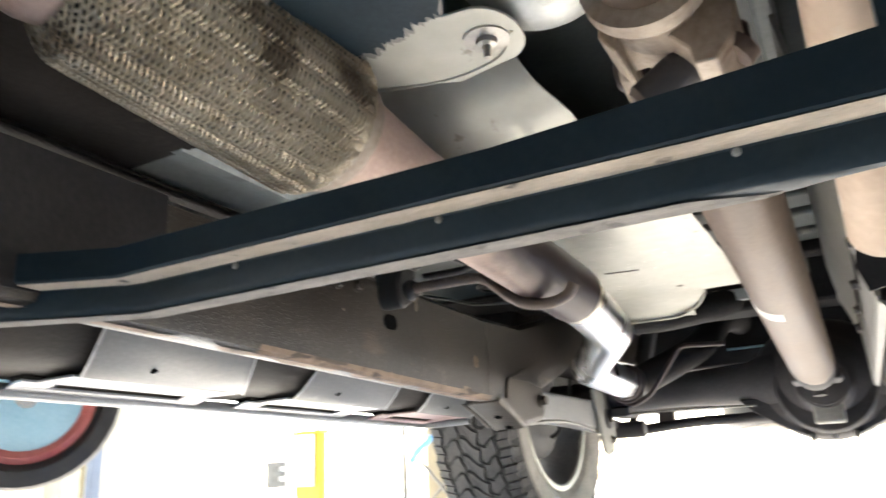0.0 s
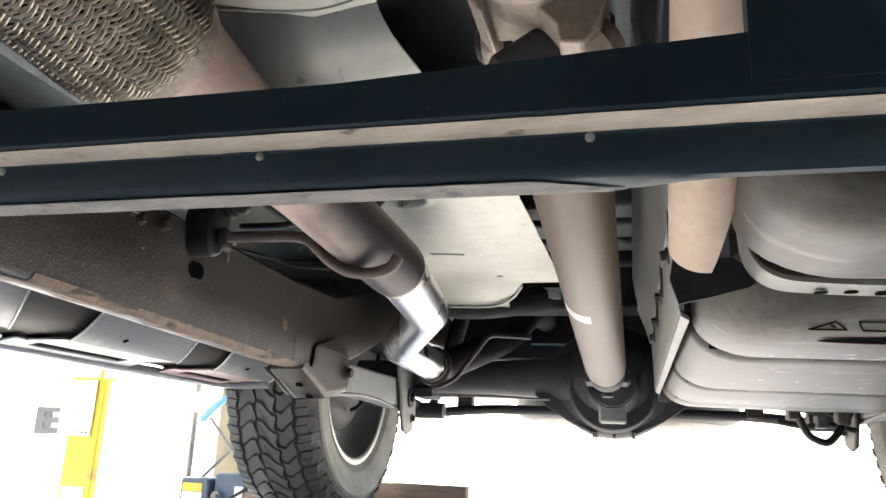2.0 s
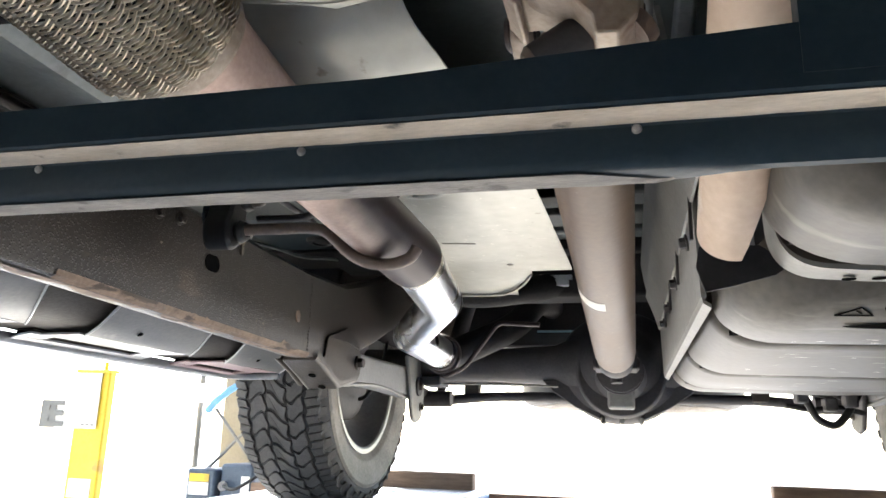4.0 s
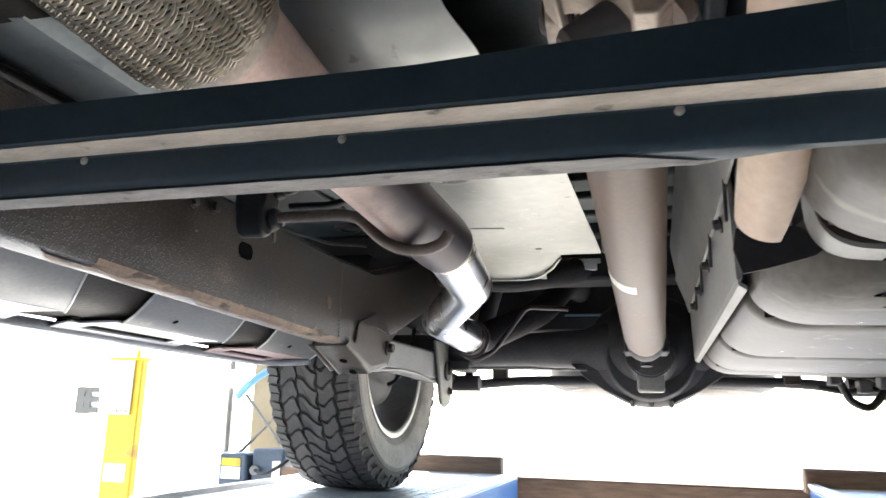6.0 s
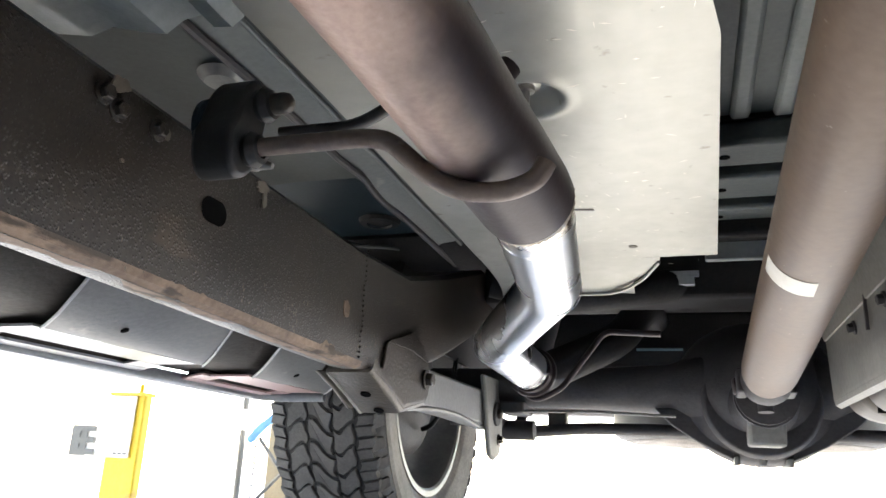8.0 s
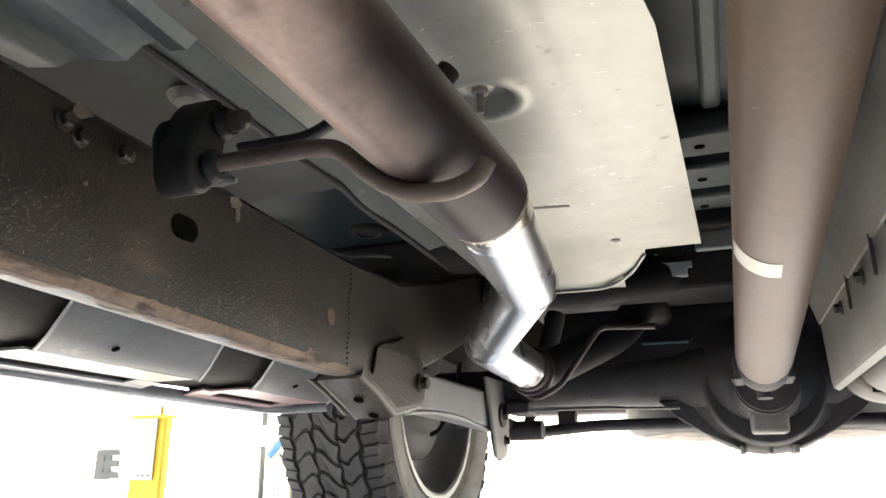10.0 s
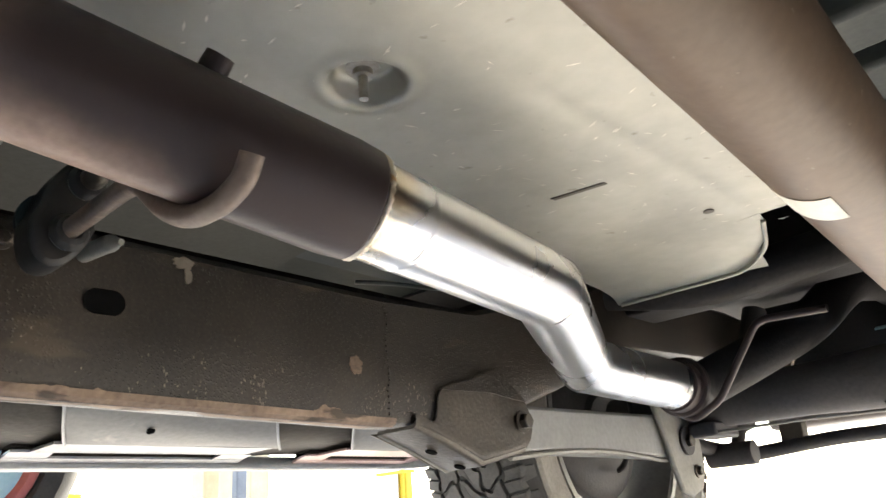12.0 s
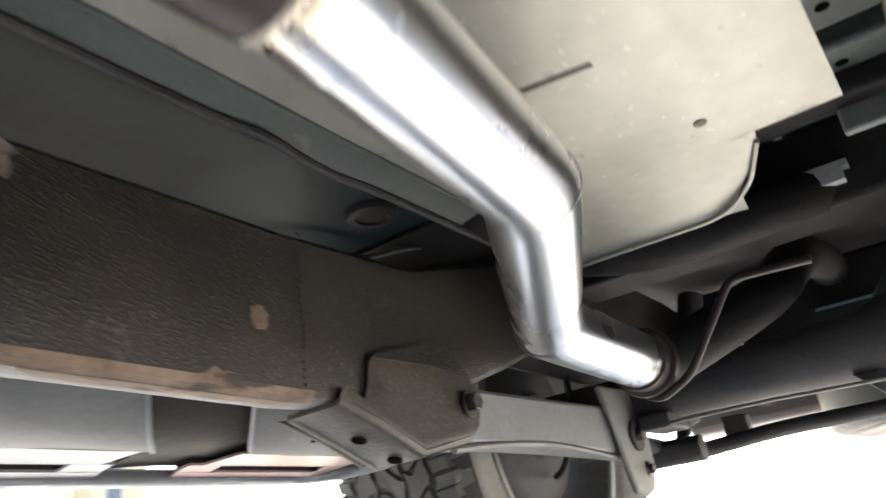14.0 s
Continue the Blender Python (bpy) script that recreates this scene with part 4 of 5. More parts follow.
diff = P("differential", banjo(), M_BLACK, axle)
P("pinion_nose", lathe(bmesh.new(), [(0.06, 0.0), (0.052, 0.03), (0.046, 0.05), (0.052, 0.055), (0.052, 0.072), (0.0001, 0.072)], (0, 1.45, 1.622), (0, -1, 0.07), 32), M_BLACK, diff)
P("nose_ring", lathe(bmesh.new(), [(0.06, 0.0), (0.098, 0.004), (0.104, -0.006), (0.104, -0.016), (0.06, -0.02)], (0, 1.475, 1.63), (0, -1, 0.05), 40), M_BLACK, diff, bevel=0.002)
P("pinion_flange", lathe(bmesh.new(), [(0.03, 0.0), (0.05, 0.002), (0.05, 0.014), (0.03, 0.016), (0.0001, 0.016)], (0, 1.382, 1.628), (0, -1, 0.07), 24), M_BLACK, diff)
P("drain_boss", boxes((-0.03, 0.03, 1.395, 1.46, 1.545, 1.605)), M_TANKSIDE, diff, bevel=0.006)
for x in (-0.045, 0.0, 0.045):
    P("cast_rib", boxes((x - 0.005, x + 0.005, 1.50, 1.62, 1.514, 1.530)), M_TANKSIDE, diff, bevel=0.003)
for s in (-1, 1):
    bm = bmesh.new()
    extrude(bm, [(s * 0.19, 1.615), (s * 0.16, 1.585), (s * 0.11, 1.552), (s * 0.05, 1.524), (s * 0.05, 1.622)], 1, 1.52, 1.535)
    P("gusset", bm, M_BLACK, diff, bevel=0.003)
    P("shock_absorber", tubed([(s * 0.50, 1.70, 1.575), (s * 0.49, 1.72, 1.62), (s * 0.485, 1.725, 1.63), (s * 0.44, 1.80, 1.86)], [0.012, 0.012, 0.024, 0.024], 20), M_BLACK, axle)
    P("shock_bush", tubed([(s * 0.46, 1.695, 1.575), (s * 0.55, 1.695, 1.575)], 0.022, 20), M_BLACK, axle)
    if s > 0:
        P("brake_hose", tubed(fillet([(s * 0.30, 1.49, 1.69), (s * 0.42, 1.47, 1.60), (s * 0.52, 1.50, 1.565), (s * 0.60, 1.54, 1.60)], 0.06), 0.006, 10), M_RUBBER, axle)
# Pale tube paints the lit lower edge of the axle's flange
P("axle_flange_lit_edge", tubed([(-0.46, 1.51, 1.6035), (-0.30, 1.51, 1.6045), (-0.15, 1.51, 1.600)], 0.0028, 8), M_TANKSIDE, axle)
P("sway_bar", tubed(fillet([(-0.55, 1.60, 1.60), (-0.52, 1.80, 1.575), (-0.36, 1.84, 1.592), (0.36, 1.84, 1.592), (0.52, 1.80, 1.575), (0.55, 1.60, 1.60)], 0.05), 0.014, 14), M_BLACK, axle)
for x in (-0.43, 0.36):
    P("bar_clamp", boxes((x - 0.022, x + 0.022, 1.82, 1.86, 1.585, 1.63)), M_BRACK, axle, bevel=0.004)
for x, w in ((-0.47, 0.05), (0.30, 0.06)):
    P("axle_bracket", boxes((x - w / 2, x + w / 2, 1.50, 1.60, 1.598, 1.622)), M_BLACK, axle, bevel=0.004)

# trailing arms and their chassis brackets
for s in (-1, 1):
    arm = P("trailing_arm", prism([(1.02, 1.628), (1.05, 1.634), (1.5, 1.640), (1.56, 1.632), (1.56, 1.566), (1.3, 1.572), (1.12, 1.573), (1.04, 1.570), (1.0, 1.59)], 0, min(s * 0.515, s * 0.562), max(s * 0.515, s * 0.562)), M_GREYARM, label="grey painted trailing arm", bevel=0.006)
    lip = [(s * 0.517, lerp(1.02, 1.56, k / 12), 1.566 + 0.012 * math.sin(math.pi * min(1, k / 9)) - 0.001) for k in range(13)]
    P("arm_lip", tubed(lip, 0.0042, 8), M_TANKSIDE, arm)
    P("rear_bush", tubed([(s * 0.497, 1.50, 1.595), (s * 0.597, 1.50, 1.595)], 0.024, 24), M_BLACK, arm)
    P("bush_bracket", prism([(1.40, 1.664), (1.545, 1.668), (1.56, 1.63), (1.559, 1.545), (1.54, 1.515), (1.50, 1.504), (1.465, 1.512), (1.448, 1.545), (1.43, 1.60)], 0, min(s * 0.502, s * 0.512), max(s * 0.502, s * 0.512)), M_TANKSIDE if s < 0 else M_BLACK, arm, bevel=0.004)
    prof = [(0.829, 1.5945), (0.848, 1.597), (0.857, 1.604), (0.861, 1.617), (0.863, 1.630), (0.868, 1.637), (0.878, 1.641), (0.92, 1.652), (0.952, 1.663), (0.972, 1.660), (1.0, 1.651), (1.028, 1.632), (1.036, 1.618), (1.038, 1.598), (1.032, 1.584), (1.02, 1.573), (0.934, 1.556), (0.886, 1.576)]
    bra = P("arm_bracket", prism(prof, 0, min(s * 0.489, s * 0.4935), max(s * 0.489, s * 0.4935)), M_BRACK, label="folded steel trailing arm bracket under the rail", bevel=0.0015)
    P("outer_cheek", prism(prof, 0, min(s * 0.566, s * 0.571), max(s * 0.566, s * 0.571)), M_BRACK, bra, bevel=0.0015)
    P("bottom_plate", sheet([[(s * x, y, z + e) for x, e in ((0.4885, 0.012), (0.4892, 0.006), (0.492, 0.0018), (0.497, 0.0), (0.53, 0.0), (0.552, 0.0))] for y, z in ((0.825, 1.592), (0.855, 1.582), (0.89, 1.569), (0.934, 1.5515), (1.02, 1.568))], 0.004), M_BRACK, bra)
    P("plate_edge", tubed([(s * 0.551, 0.825, 1.592), (s * 0.551, 0.89, 1.569), (s * 0.551, 0.934, 1.5515), (s * 0.551, 1.02, 1.568)], 0.0018, 8), M_TANKSIDE, bra)
    for y, z in ((0.878, 1.571), (0.925, 1.5545)):
        P("drain_hole", lathe(bmesh.new(), [(0.0001, 0), (0.007, 0), (0.007, 0.0012), (0.0001, 0.0012)], (s * 0.52, y, z), (0, -0.36, -1), 16), M_HOLE, bra)
    P("coated_edge", prism([(0.867, 1.6365), (0.878, 1.6415), (0.92, 1.6525), (0.952, 1.6635), (0.972, 1.6605), (1.0, 1.6515), (1.029, 1.632), (1.0, 1.634), (0.96, 1.639), (0.91, 1.638)], 0, min(s * 0.4880, s * 0.489), max(s * 0.4880, s * 0.489)), M_RAIL, bra, "black coating on the bracket's upper edge")
    bolt((s * 0.488, 1.014, 1.606), (-s, 0, 0), bra, 0.0098, 0.013, M_BRACK)
    bolt((s * 0.502, 1.50, 1.595), (-s, 0, 0), arm, 0.011, 0.014, M_BRACK)
    bolt((s * 0.502, 1.525, 1.545), (-s, 0, 0), arm, 0.008, 0.010, M_BRACK)


# ---- wheels ----
def tyre_body():
    prof = [(0.218, -0.098), (0.232, -0.106), (0.255, -0.119), (0.285, -0.13), (0.315, -0.129), (0.335, -0.124), (0.349, -0.113), (0.3545, -0.08), (0.3555, 0.0),
            (0.3545, 0.08), (0.349, 0.113), (0.335, 0.124), (0.315, 0.129), (0.285, 0.13), (0.255, 0.122), (0.232, 0.108), (0.218, 0.098)]
    return lathe(bmesh.new(), prof, (0, 0, 0), (1, 0, 0), 96)


def sidewall(s):
    """The dusty flank of the tyre with two moulded rings."""
    prof = [(0.219, 0.0995), (0.232, 0.110), (0.246, 0.1185), (0.249, 0.1215), (0.253, 0.1225), (0.258, 0.1245), (0.285, 0.1315), (0.300, 0.1318), (0.3035, 0.1335), (0.307, 0.1338), (0.310, 0.1318), (0.3145, 0.1305), (0.316, 0.126)]
    return lathe(bmesh.new(), [(r, s * x) for r, x in prof], (0, 0, 0), (1, 0, 0), 96)


def tread_blocks():
    """All-terrain tread: slanted lugs beside a counter-slanted centre row, sipe-cut shoulders and side lugs."""
    bm = bmesh.new()
    N = 54
    d = 2 * math.pi / N
    q = random.Random(2)

    def block(pts, lift=0.0085):
        lo, hi = [], []
        n = len(pts)
        cx, cv = sum(p[0] for p in pts) / n, sum(p[1] for p in pts) / n
        for x, v in pts:
            x += 0.0032 * math.sin(2 * math.pi * v)
            drop = 0.0065 * (abs(x) / 0.118) ** 4
            for h, k, out in ((-0.004, 1.02, lo), (lift - 0.0015, 0.965, lo), (lift, 0.91, hi)):
                xx, aa, rr = lerp(cx, x, k), lerp(cv, v, k) * d, 0.3525 + h - drop
                out.append(bm.verts.new((xx, rr * math.sin(aa), rr * math.cos(aa))))
        low, mid = lo[0::2], lo[1::2]
        for k in range(n):
            m = (k + 1) % n
            bm.faces.new((low[k], low[m], mid[m], mid[k]))
            bm.faces.new((mid[k], mid[m], hi[m], hi[k]))
        bm.faces.new(hi)

    def strip_block(edge, v, h, left=0.0, right=0.0):
        """A lug bounded by one bent edge and the same edge a pitch further on, with bowed sides."""
        up = [(x, v + y) for x, y in edge]
        far = [(edge[-1][0] + right * math.sin(math.pi * k), v + edge[-1][1] + h * k) for k in (0.25, 0.5, 0.75)]
        near = [(edge[0][0] - left * math.sin(math.pi * k), v + edge[0][1] + h * k) for k in (0.75, 0.5, 0.25)]
        return up + far + [(x, y + h) for x, y in reversed(up)] + near

    inter = [(0.034, 0.10), (0.040, -0.05), (0.048, -0.06), (0.057, 0.08), (0.066, 0.32), (0.075, 0.42)]
    centre = [(-0.0285, 0.62), (-0.018, 0.56), (-0.006, 0.28), (0.006, 0.02), (0.018, -0.14), (0.0285, -0.16)]
    for i in range(N):
        j = q.uniform(-0.02, 0.02)
        block(strip_block(inter, i + j, 0.86, 0.0045, 0.004))
        block(strip_block([(-x, -y) for x, y in reversed(inter)], i + 0.4 + j, 0.86, 0.004, 0.0045))
        block(strip_block(centre, i, 0.83, -0.003, -0.003))
        for s in (-1, 1):
            o = 0.22 if s > 0 else 0.6
            for half in (0.0, 0.47):
                e = [(0.0835, 0.10), (0.098, 0.06), (0.1205 if i % 2 else 0.117, 0.03)]
                e = e if s > 0 else [(-x, y) for x, y in reversed(e)]
                block(strip_block(e, i + o + half, 0.42, -0.002 if s > 0 else 0.0, 0.0 if s > 0 else -0.002), 0.0082)
            aa, w = (i + o + 0.10) * d, 0.62 * d
            lo, hi = [], []
            for r, x, y in ((0.347, 0.109, 0), (0.347, 0.109, w), (0.322 if i % 2 else 0.329, 0.127, w * 0.9), (0.322 if i % 2 else 0.329, 0.127, w * 0.1)):
                for e, out in ((0.0, lo), (0.005, hi)):
                    out.append(bm.verts.new((s * (x + e), (r + e * 0.6) * math.sin(aa + y), (r + e * 0.6) * math.cos(aa + y))))
            for k in range(4):
                bm.faces.new((lo[k], lo[(k + 1) % 4], hi[(k + 1) % 4], hi[k]))
            bm.faces.new(hi)
    return bm


def rim_barrel():
    prof = [(0.222, -0.112), (0.229, -0.112), (0.231, -0.104), (0.224, -0.096), (0.212, -0.085), (0.205, -0.06), (0.198, -0.02), (0.198, 0.05), (0.21, 0.085), (0.226, 0.10), (0.229, 0.11), (0.222, 0.112),
            (0.205, 0.09), (0.190, 0.05), (0.190, -0.02), (0.198, -0.06), (0.206, -0.09), (0.214, -0.108), (0.222, -0.112)]
    return lathe(bmesh.new(), prof, (0, 0, 0), (1, 0, 0), 72)


def spoke():
    bm = bmesh.new()
    rows = []
    for z, w, x, d in ((0.04, 0.035, 0.045, 0.03), (0.09, 0.026, 0.062, 0.026), (0.14, 0.026, 0.075, 0.024), (0.197, 0.036, 0.078, 0.022)):
        rows.append([bm.verts.new(p) for p in ((x, -w, z), (x, w, z), (x - d, w * 0.8, z), (x - d, -w * 0.8, z))])
    for a, b in zip(rows, rows[1:]):
        for k in range(4):
            bm.faces.new((a[k], a[(k + 1) % 4], b[(k + 1) % 4], b[k]))
    bm.faces.new(rows[0])
    bm.faces.new(rows[-1][::-1])
    return bm


MESHES = {}


def shared(name, make, mat, parent, at, label="", smooth=True):
    """A part that shares its mesh with its repeats."""
    if name not in MESHES:
        bm = make()
        bm.transform(Matrix.Diagonal((0.84, 1, 1, 1)))
        ob = part(name, bm, mat, None, label, smooth)
        MESHES[name] = ob.data
    else:
        ob = new(name, MESHES[name])
        if label:
            ob["label"] = label
    ob.parent = parent
    ob.matrix_basis = at
    return ob


def wheel(m, name="wheel", brake=True):
    w = new(name)
    w.parent = truck
    w.matrix_parent_inverse = truck.matrix_world.inverted()
    w.matrix_basis = m
    I = Matrix.Identity(4)
    ty = shared("tyre", tyre_body, M_RUBBER, w, I, "dusty all-terrain tyre")
    if name == "wheel":
        shared("tread", tread_blocks, M_TYRE, ty, I, smooth=False)
    shared("inner_sidewall", lambda: sidewall(-1), M_SIDEWALL, ty, I, "dusty grey sidewall")
    shared("outer_sidewall", lambda: sidewall(1), M_SIDEWALL, ty, I)
    rim = shared("rim", rim_barrel, M_RIMDARK, w, I, "alloy rim with bright inner lip")
    shared("rim_lip", lambda: lathe(bmesh.new(), [(0.219, -0.1125), (0.2305, -0.1135), (0.2325, -0.104), (0.226, -0.0955), (0.2235, -0.0962)], (0, 0, 0), (1, 0, 0), 72), M_RIM, rim, I, "bright rim lip")
    for k in range(6):
        shared("spoke", spoke, M_RIM, rim, Matrix.Rotation(2 * math.pi * (k + 0.3) / 6, 4, "X"))
    shared("hub", lambda: lathe(bmesh.new(), [(0.0001, -0.02), (0.06, -0.02), (0.06, 0.04), (0.045, 0.06), (0.0001, 0.065)], (0, 0, 0), (1, 0, 0), 32), M_RIM, rim, I)
    if brake:
        shared("backing_plate", lambda: lathe(bmesh.new(), [(0.0001, -0.075), (0.05, -0.078), (0.06, -0.066), (0.12, -0.062), (0.142, -0.055), (0.146, -0.05), (0.146, -0.03), (0.0001, -0.03)], (0, 0, 0), (1, 0, 0), 48), M_BLACK, w, I, "dull grey brake backing plate")
        shared("handbrake_cable", lambda: tubed(fillet([(-0.075, -0.03, -0.09), (-0.11, 0.0, -0.085), (-0.17, 0.03, -0.03), (-0.2, 0.08, 0.05)], 0.03), 0.006, 10), M_RUBBER, w, I)
    return w


FLIP = Matrix.Rotation(math.pi, 4, "Z")
wheel(Matrix.Translation((-0.752, 1.555, 1.655)) @ FLIP)
wheel(Matrix.Translation((0.752, 1.555, 1.655)) @ Matrix.Rotation(0.2, 4, "X"))
wheel(Matrix.Translation((-0.775, -1.65, 1.655)) @ FLIP, brake=False)
wheel(Matrix.Translation((0.775, -1.65, 1.655)), brake=False)
wheel(Matrix.Translation((0.02, 2.25, 1.69)) @ Matrix.Rotation(radians(90), 4, "Y"), "spare_wheel", False)

# ---- side steps ----
SEG = [(0.49 - 0.375 * k, 0.71 - 0.375 * k, 0.55 - 0.375 * k, 0.815 - 0.375 * k) for k in range(4, -1, -1)] + [(0.83, 1.05, 0.935, 1.165)]
SEC = [(0.560, 1.745), (0.580, 1.70), (0.612, 1.662), (0.650, 1.632), (0.690, 1.609), (0.712, 1.601), (0.725, 1.598)]


def sill_z(x):
    for (xa, za), (xb, zb) in zip(SEC, SEC[1:]):
        if x <= xb:
            return lerp(za, zb, (x - xa) / (xb - xa))
    return 1.598 - 0.06 * (x - 0.725)


for s in (-1, 1):
    step = P("side_step", boxes((min(s * 0.59, s * 0.60), max(s * 0.59, s * 0.60), -1.25, 1.05, 1.72, 1.78)), M_BRKT, label="dark grey side step with moulded panels, slots and brackets")
    for n, (a0, a1, c0, c1) in enumerate(SEG):
        def ends(x):
            t = (x - 0.56) / 0.165
            return lerp(a0, c0, t ** 1.3), lerp(a1, c1, t ** 1.3)
        rows = []
        for k in range(13):
            row = []
            for x, z in SEC:
                lo, hi = ends(x)
                row.append((s * x, lerp(lo, hi, k / 12), z + 0.0008 * noise.noise((x * 20, a0 + k * 0.3, 1))))
            rows.append(row)
        P("sill_panel", sheet(rows, 0.003, (s, 0, 0)), M_STEP, step)
        for k in (0, -1):
            P("panel_edge", tubed([Vector(p) - Vector((0, 0, 0.001)) for p in rows[k]], 0.0016, 6), M_BAR, step)
        # the last plate's pink is a painted reflection
        pale = M_PINK if n == len(SEG) - 1 else M_STEPPLATE
        P("step_plate", sheet([[(s * x, y, z) for x, z in ((0.7252, 1.5977), (0.76, 1.5975), (0.790, 1.597))] for y in (c0 - 0.01, lerp(c0, c1, 0.5), c1 - 0.012)], 0.003), pale, step)
        P("slot_recess", sheet([[(s * x, y, z) for x, z in ((0.785, 1.602), (0.811, 1.602), (0.8155, 1.592))] for y in (c0 - 0.03, lerp(c0, c1, 0.5), c1)], 0.003), M_BRKT, step)
        P("slot_lip", sheet([[(s * x, y, z) for x, z in ((0.811, 1.593), (0.823, 1.590))] for y in (c0 - 0.03, lerp(c0, c1, 0.5), c1)], 0.003), pale, step)
        for q in (0, 1):
            y = c0 - 0.03 if q == 0 else c1 - 0.045
            P("slot_end", sheet([[(s * x, yy, z) for x, z in ((0.789, 1.5968), (0.8, 1.5952), (0.812, 1.5932))] for yy in (y, y + 0.022, y + 0.045)], 0.003), pale, step)
        P("screw", lathe(bmesh.new(), [(0.0001, 0), (0.0045, 0), (0.0045, 0.001), (0.0001, 0.001)], (s * 0.690, lerp(c0, c1, 0.28), 1.6085), (-s * 0.5, 0, -1), 10), M_HOLE, step)
    P("step_bar", prism([(0.8235, 1.592), (0.8245, 1.5845), (0.830, 1.5815), (0.842, 1.5815), (0.848, 1.587), (0.846, 1.600), (0.828, 1.600)] if s > 0 else [(-0.8235, 1.592), (-0.8245, 1.5845), (-0.830, 1.5815), (-0.842, 1.5815), (-0.848, 1.587), (-0.846, 1.600), (-0.828, 1.600)], 1, -1.2, 1.10), M_BAR, step, "satin grey step rail", bevel=0.002)
    P("bar_end", tubed(fillet([(s * 0.835, 1.098, 1.5905), (s * 0.832, 1.13, 1.5905), (s * 0.80, 1.175, 1.592), (s * 0.735, 1.187, 1.595)], 0.03), 0.0092, 16), M_BAR, step)
    for (a0, a1, c0, c1), (d0, d1, e0, e1) in zip(SEG, SEG[1:]):
        rows = []
        for k in range(13):
            t = k / 12
            x = lerp(0.565, 0.826, t)
            u = min(1.25, (x - 0.56) / 0.165)
            lo, hi = lerp(a1 - 0.03, c1 - 0.02, u), lerp(d0 + 0.03, e0 + 0.02, u)
            rows.append([(s * x, lerp(lo, hi, q / 4), sill_z(x) + 0.007 + 0.004 * math.sin(math.pi * q / 4)) for q in range(5)])
        P("step_bracket", sheet(rows, 0.004), M_BRKT, step)

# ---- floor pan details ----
# Added dark panel that makes the forward outer floor look shaded
P("floor_shade_panel", sheet([[(x, y, 1.790 + 0.004 * noise.noise((x * 6, y * 6, 0))) for x in (-0.89, -0.75, -0.65, -0.57)] for y in (-1.3, -0.8, -0.3, 0.0, 0.13, 0.30)], 0.004), M_BRKT)
P("inner_dark_panel", sheet([[(x, y, 1.796 + 0.014 * max(0, x + 0.46) / 0.1 + 0.003 * noise.noise((x * 7, y * 6, 4))) for x in (-0.62, -0.53, -0.46, -0.36)] for y in (-1.3, -0.8, -0.4, -0.1, 0.102)], 0.004), M_BRKT)
pan = P("floor_pan", sheet([[(x, y, z + 0.002 * noise.noise((x * 8, y * 3, 3))) for x, z in ((-0.505, 1.826), (-0.495, 1.832), (-0.46, 1.838), (-0.425, 1.842), (-0.405, 1.86))] for y in [lerp(-1.3, 0.70, k / 14) for k in range(15)] + [0.776, 0.784, 0.798, 0.85, 0.95, 1.08]], 0.004), M_FLOOR, label="grey painted floor pan with pressed ribs")
P("outer_pan", sheet([[(x, y, z + (0.030 if y > 0.79 else 0.0) + 0.002 * noise.noise((x * 8, y * 3, 3))) for x, z in ((-0.89, 1.80), (-0.72, 1.825), (-0.60, 1.832), (-0.515, 1.832), (-0.507, 1.827))] for y in [lerp(-1.3, 0.70, k / 14) for k in range(15)] + [0.776, 0.784, 0.798, 0.85, 0.95, 1.08]], 0.004), M_SEALER, pan, "dark sealed outer floor panel")
P("seam_rib", tubed([(-0.502 + 0.005 * math.exp(-((y - 0.765) / 0.03) ** 2) - 0.004 * math.exp(-((y - 0.86) / 0.05) ** 2), y, 1.8245 - 0.004 * math.exp(-((y - 0.4) / 0.1) ** 2)) for y in (lerp(-1.3, 1.18, k / 100) for k in range(101))], 0.0046, 8), M_BLACK, pan)
P("seam_rib", tubed([(-0.466, lerp(-1.3, 1.18, k / 10), 1.834) for k in range(11)], 0.003, 8), M_FLOOR, pan)
P("rubber_plug", lathe(bmesh.new(), [(0.0001, 0.004), (0.018, 0.004), (0.02, 0.007), (0.03, 0.006), (0.033, 0.0), (0.0001, 0.0)], (-0.572, 1.000, 1.8495), (0, 0, -1), 28), M_RUBBER, pan)
P("rubber_plug", lathe(bmesh.new(), [(0.0001, 0.008), (0.016, 0.008), (0.022, 0.003), (0.024, 0.0), (0.0001, 0.0)], (-0.53, 0.515, 1.829), (0, 0, -1), 28), M_TANKSIDE, pan)
P("recess_panel", sheet([[(x, y, 1.851 + 0.003 * noise.noise((x * 9, y * 9, 6))) for x in (-0.70, -0.62, -0.56, -0.517)] for y in (0.802, 0.88, 0.96, 1.04, 1.075)], 0.003), M_XMEM, pan, "black sealed recess in the floor pan")
P("flange_edge", tubed(fillet([(-0.70, 0.93, 1.835), (-0.664, 0.981, 1.832), (-0.647, 1.065, 1.832), (-0.574, 1.09, 1.832), (-0.529, 1.160, 1.832), (-0.47, 1.17, 1.832)], 0.03, 5), 0.0035, 8), M_TRAY, pan)
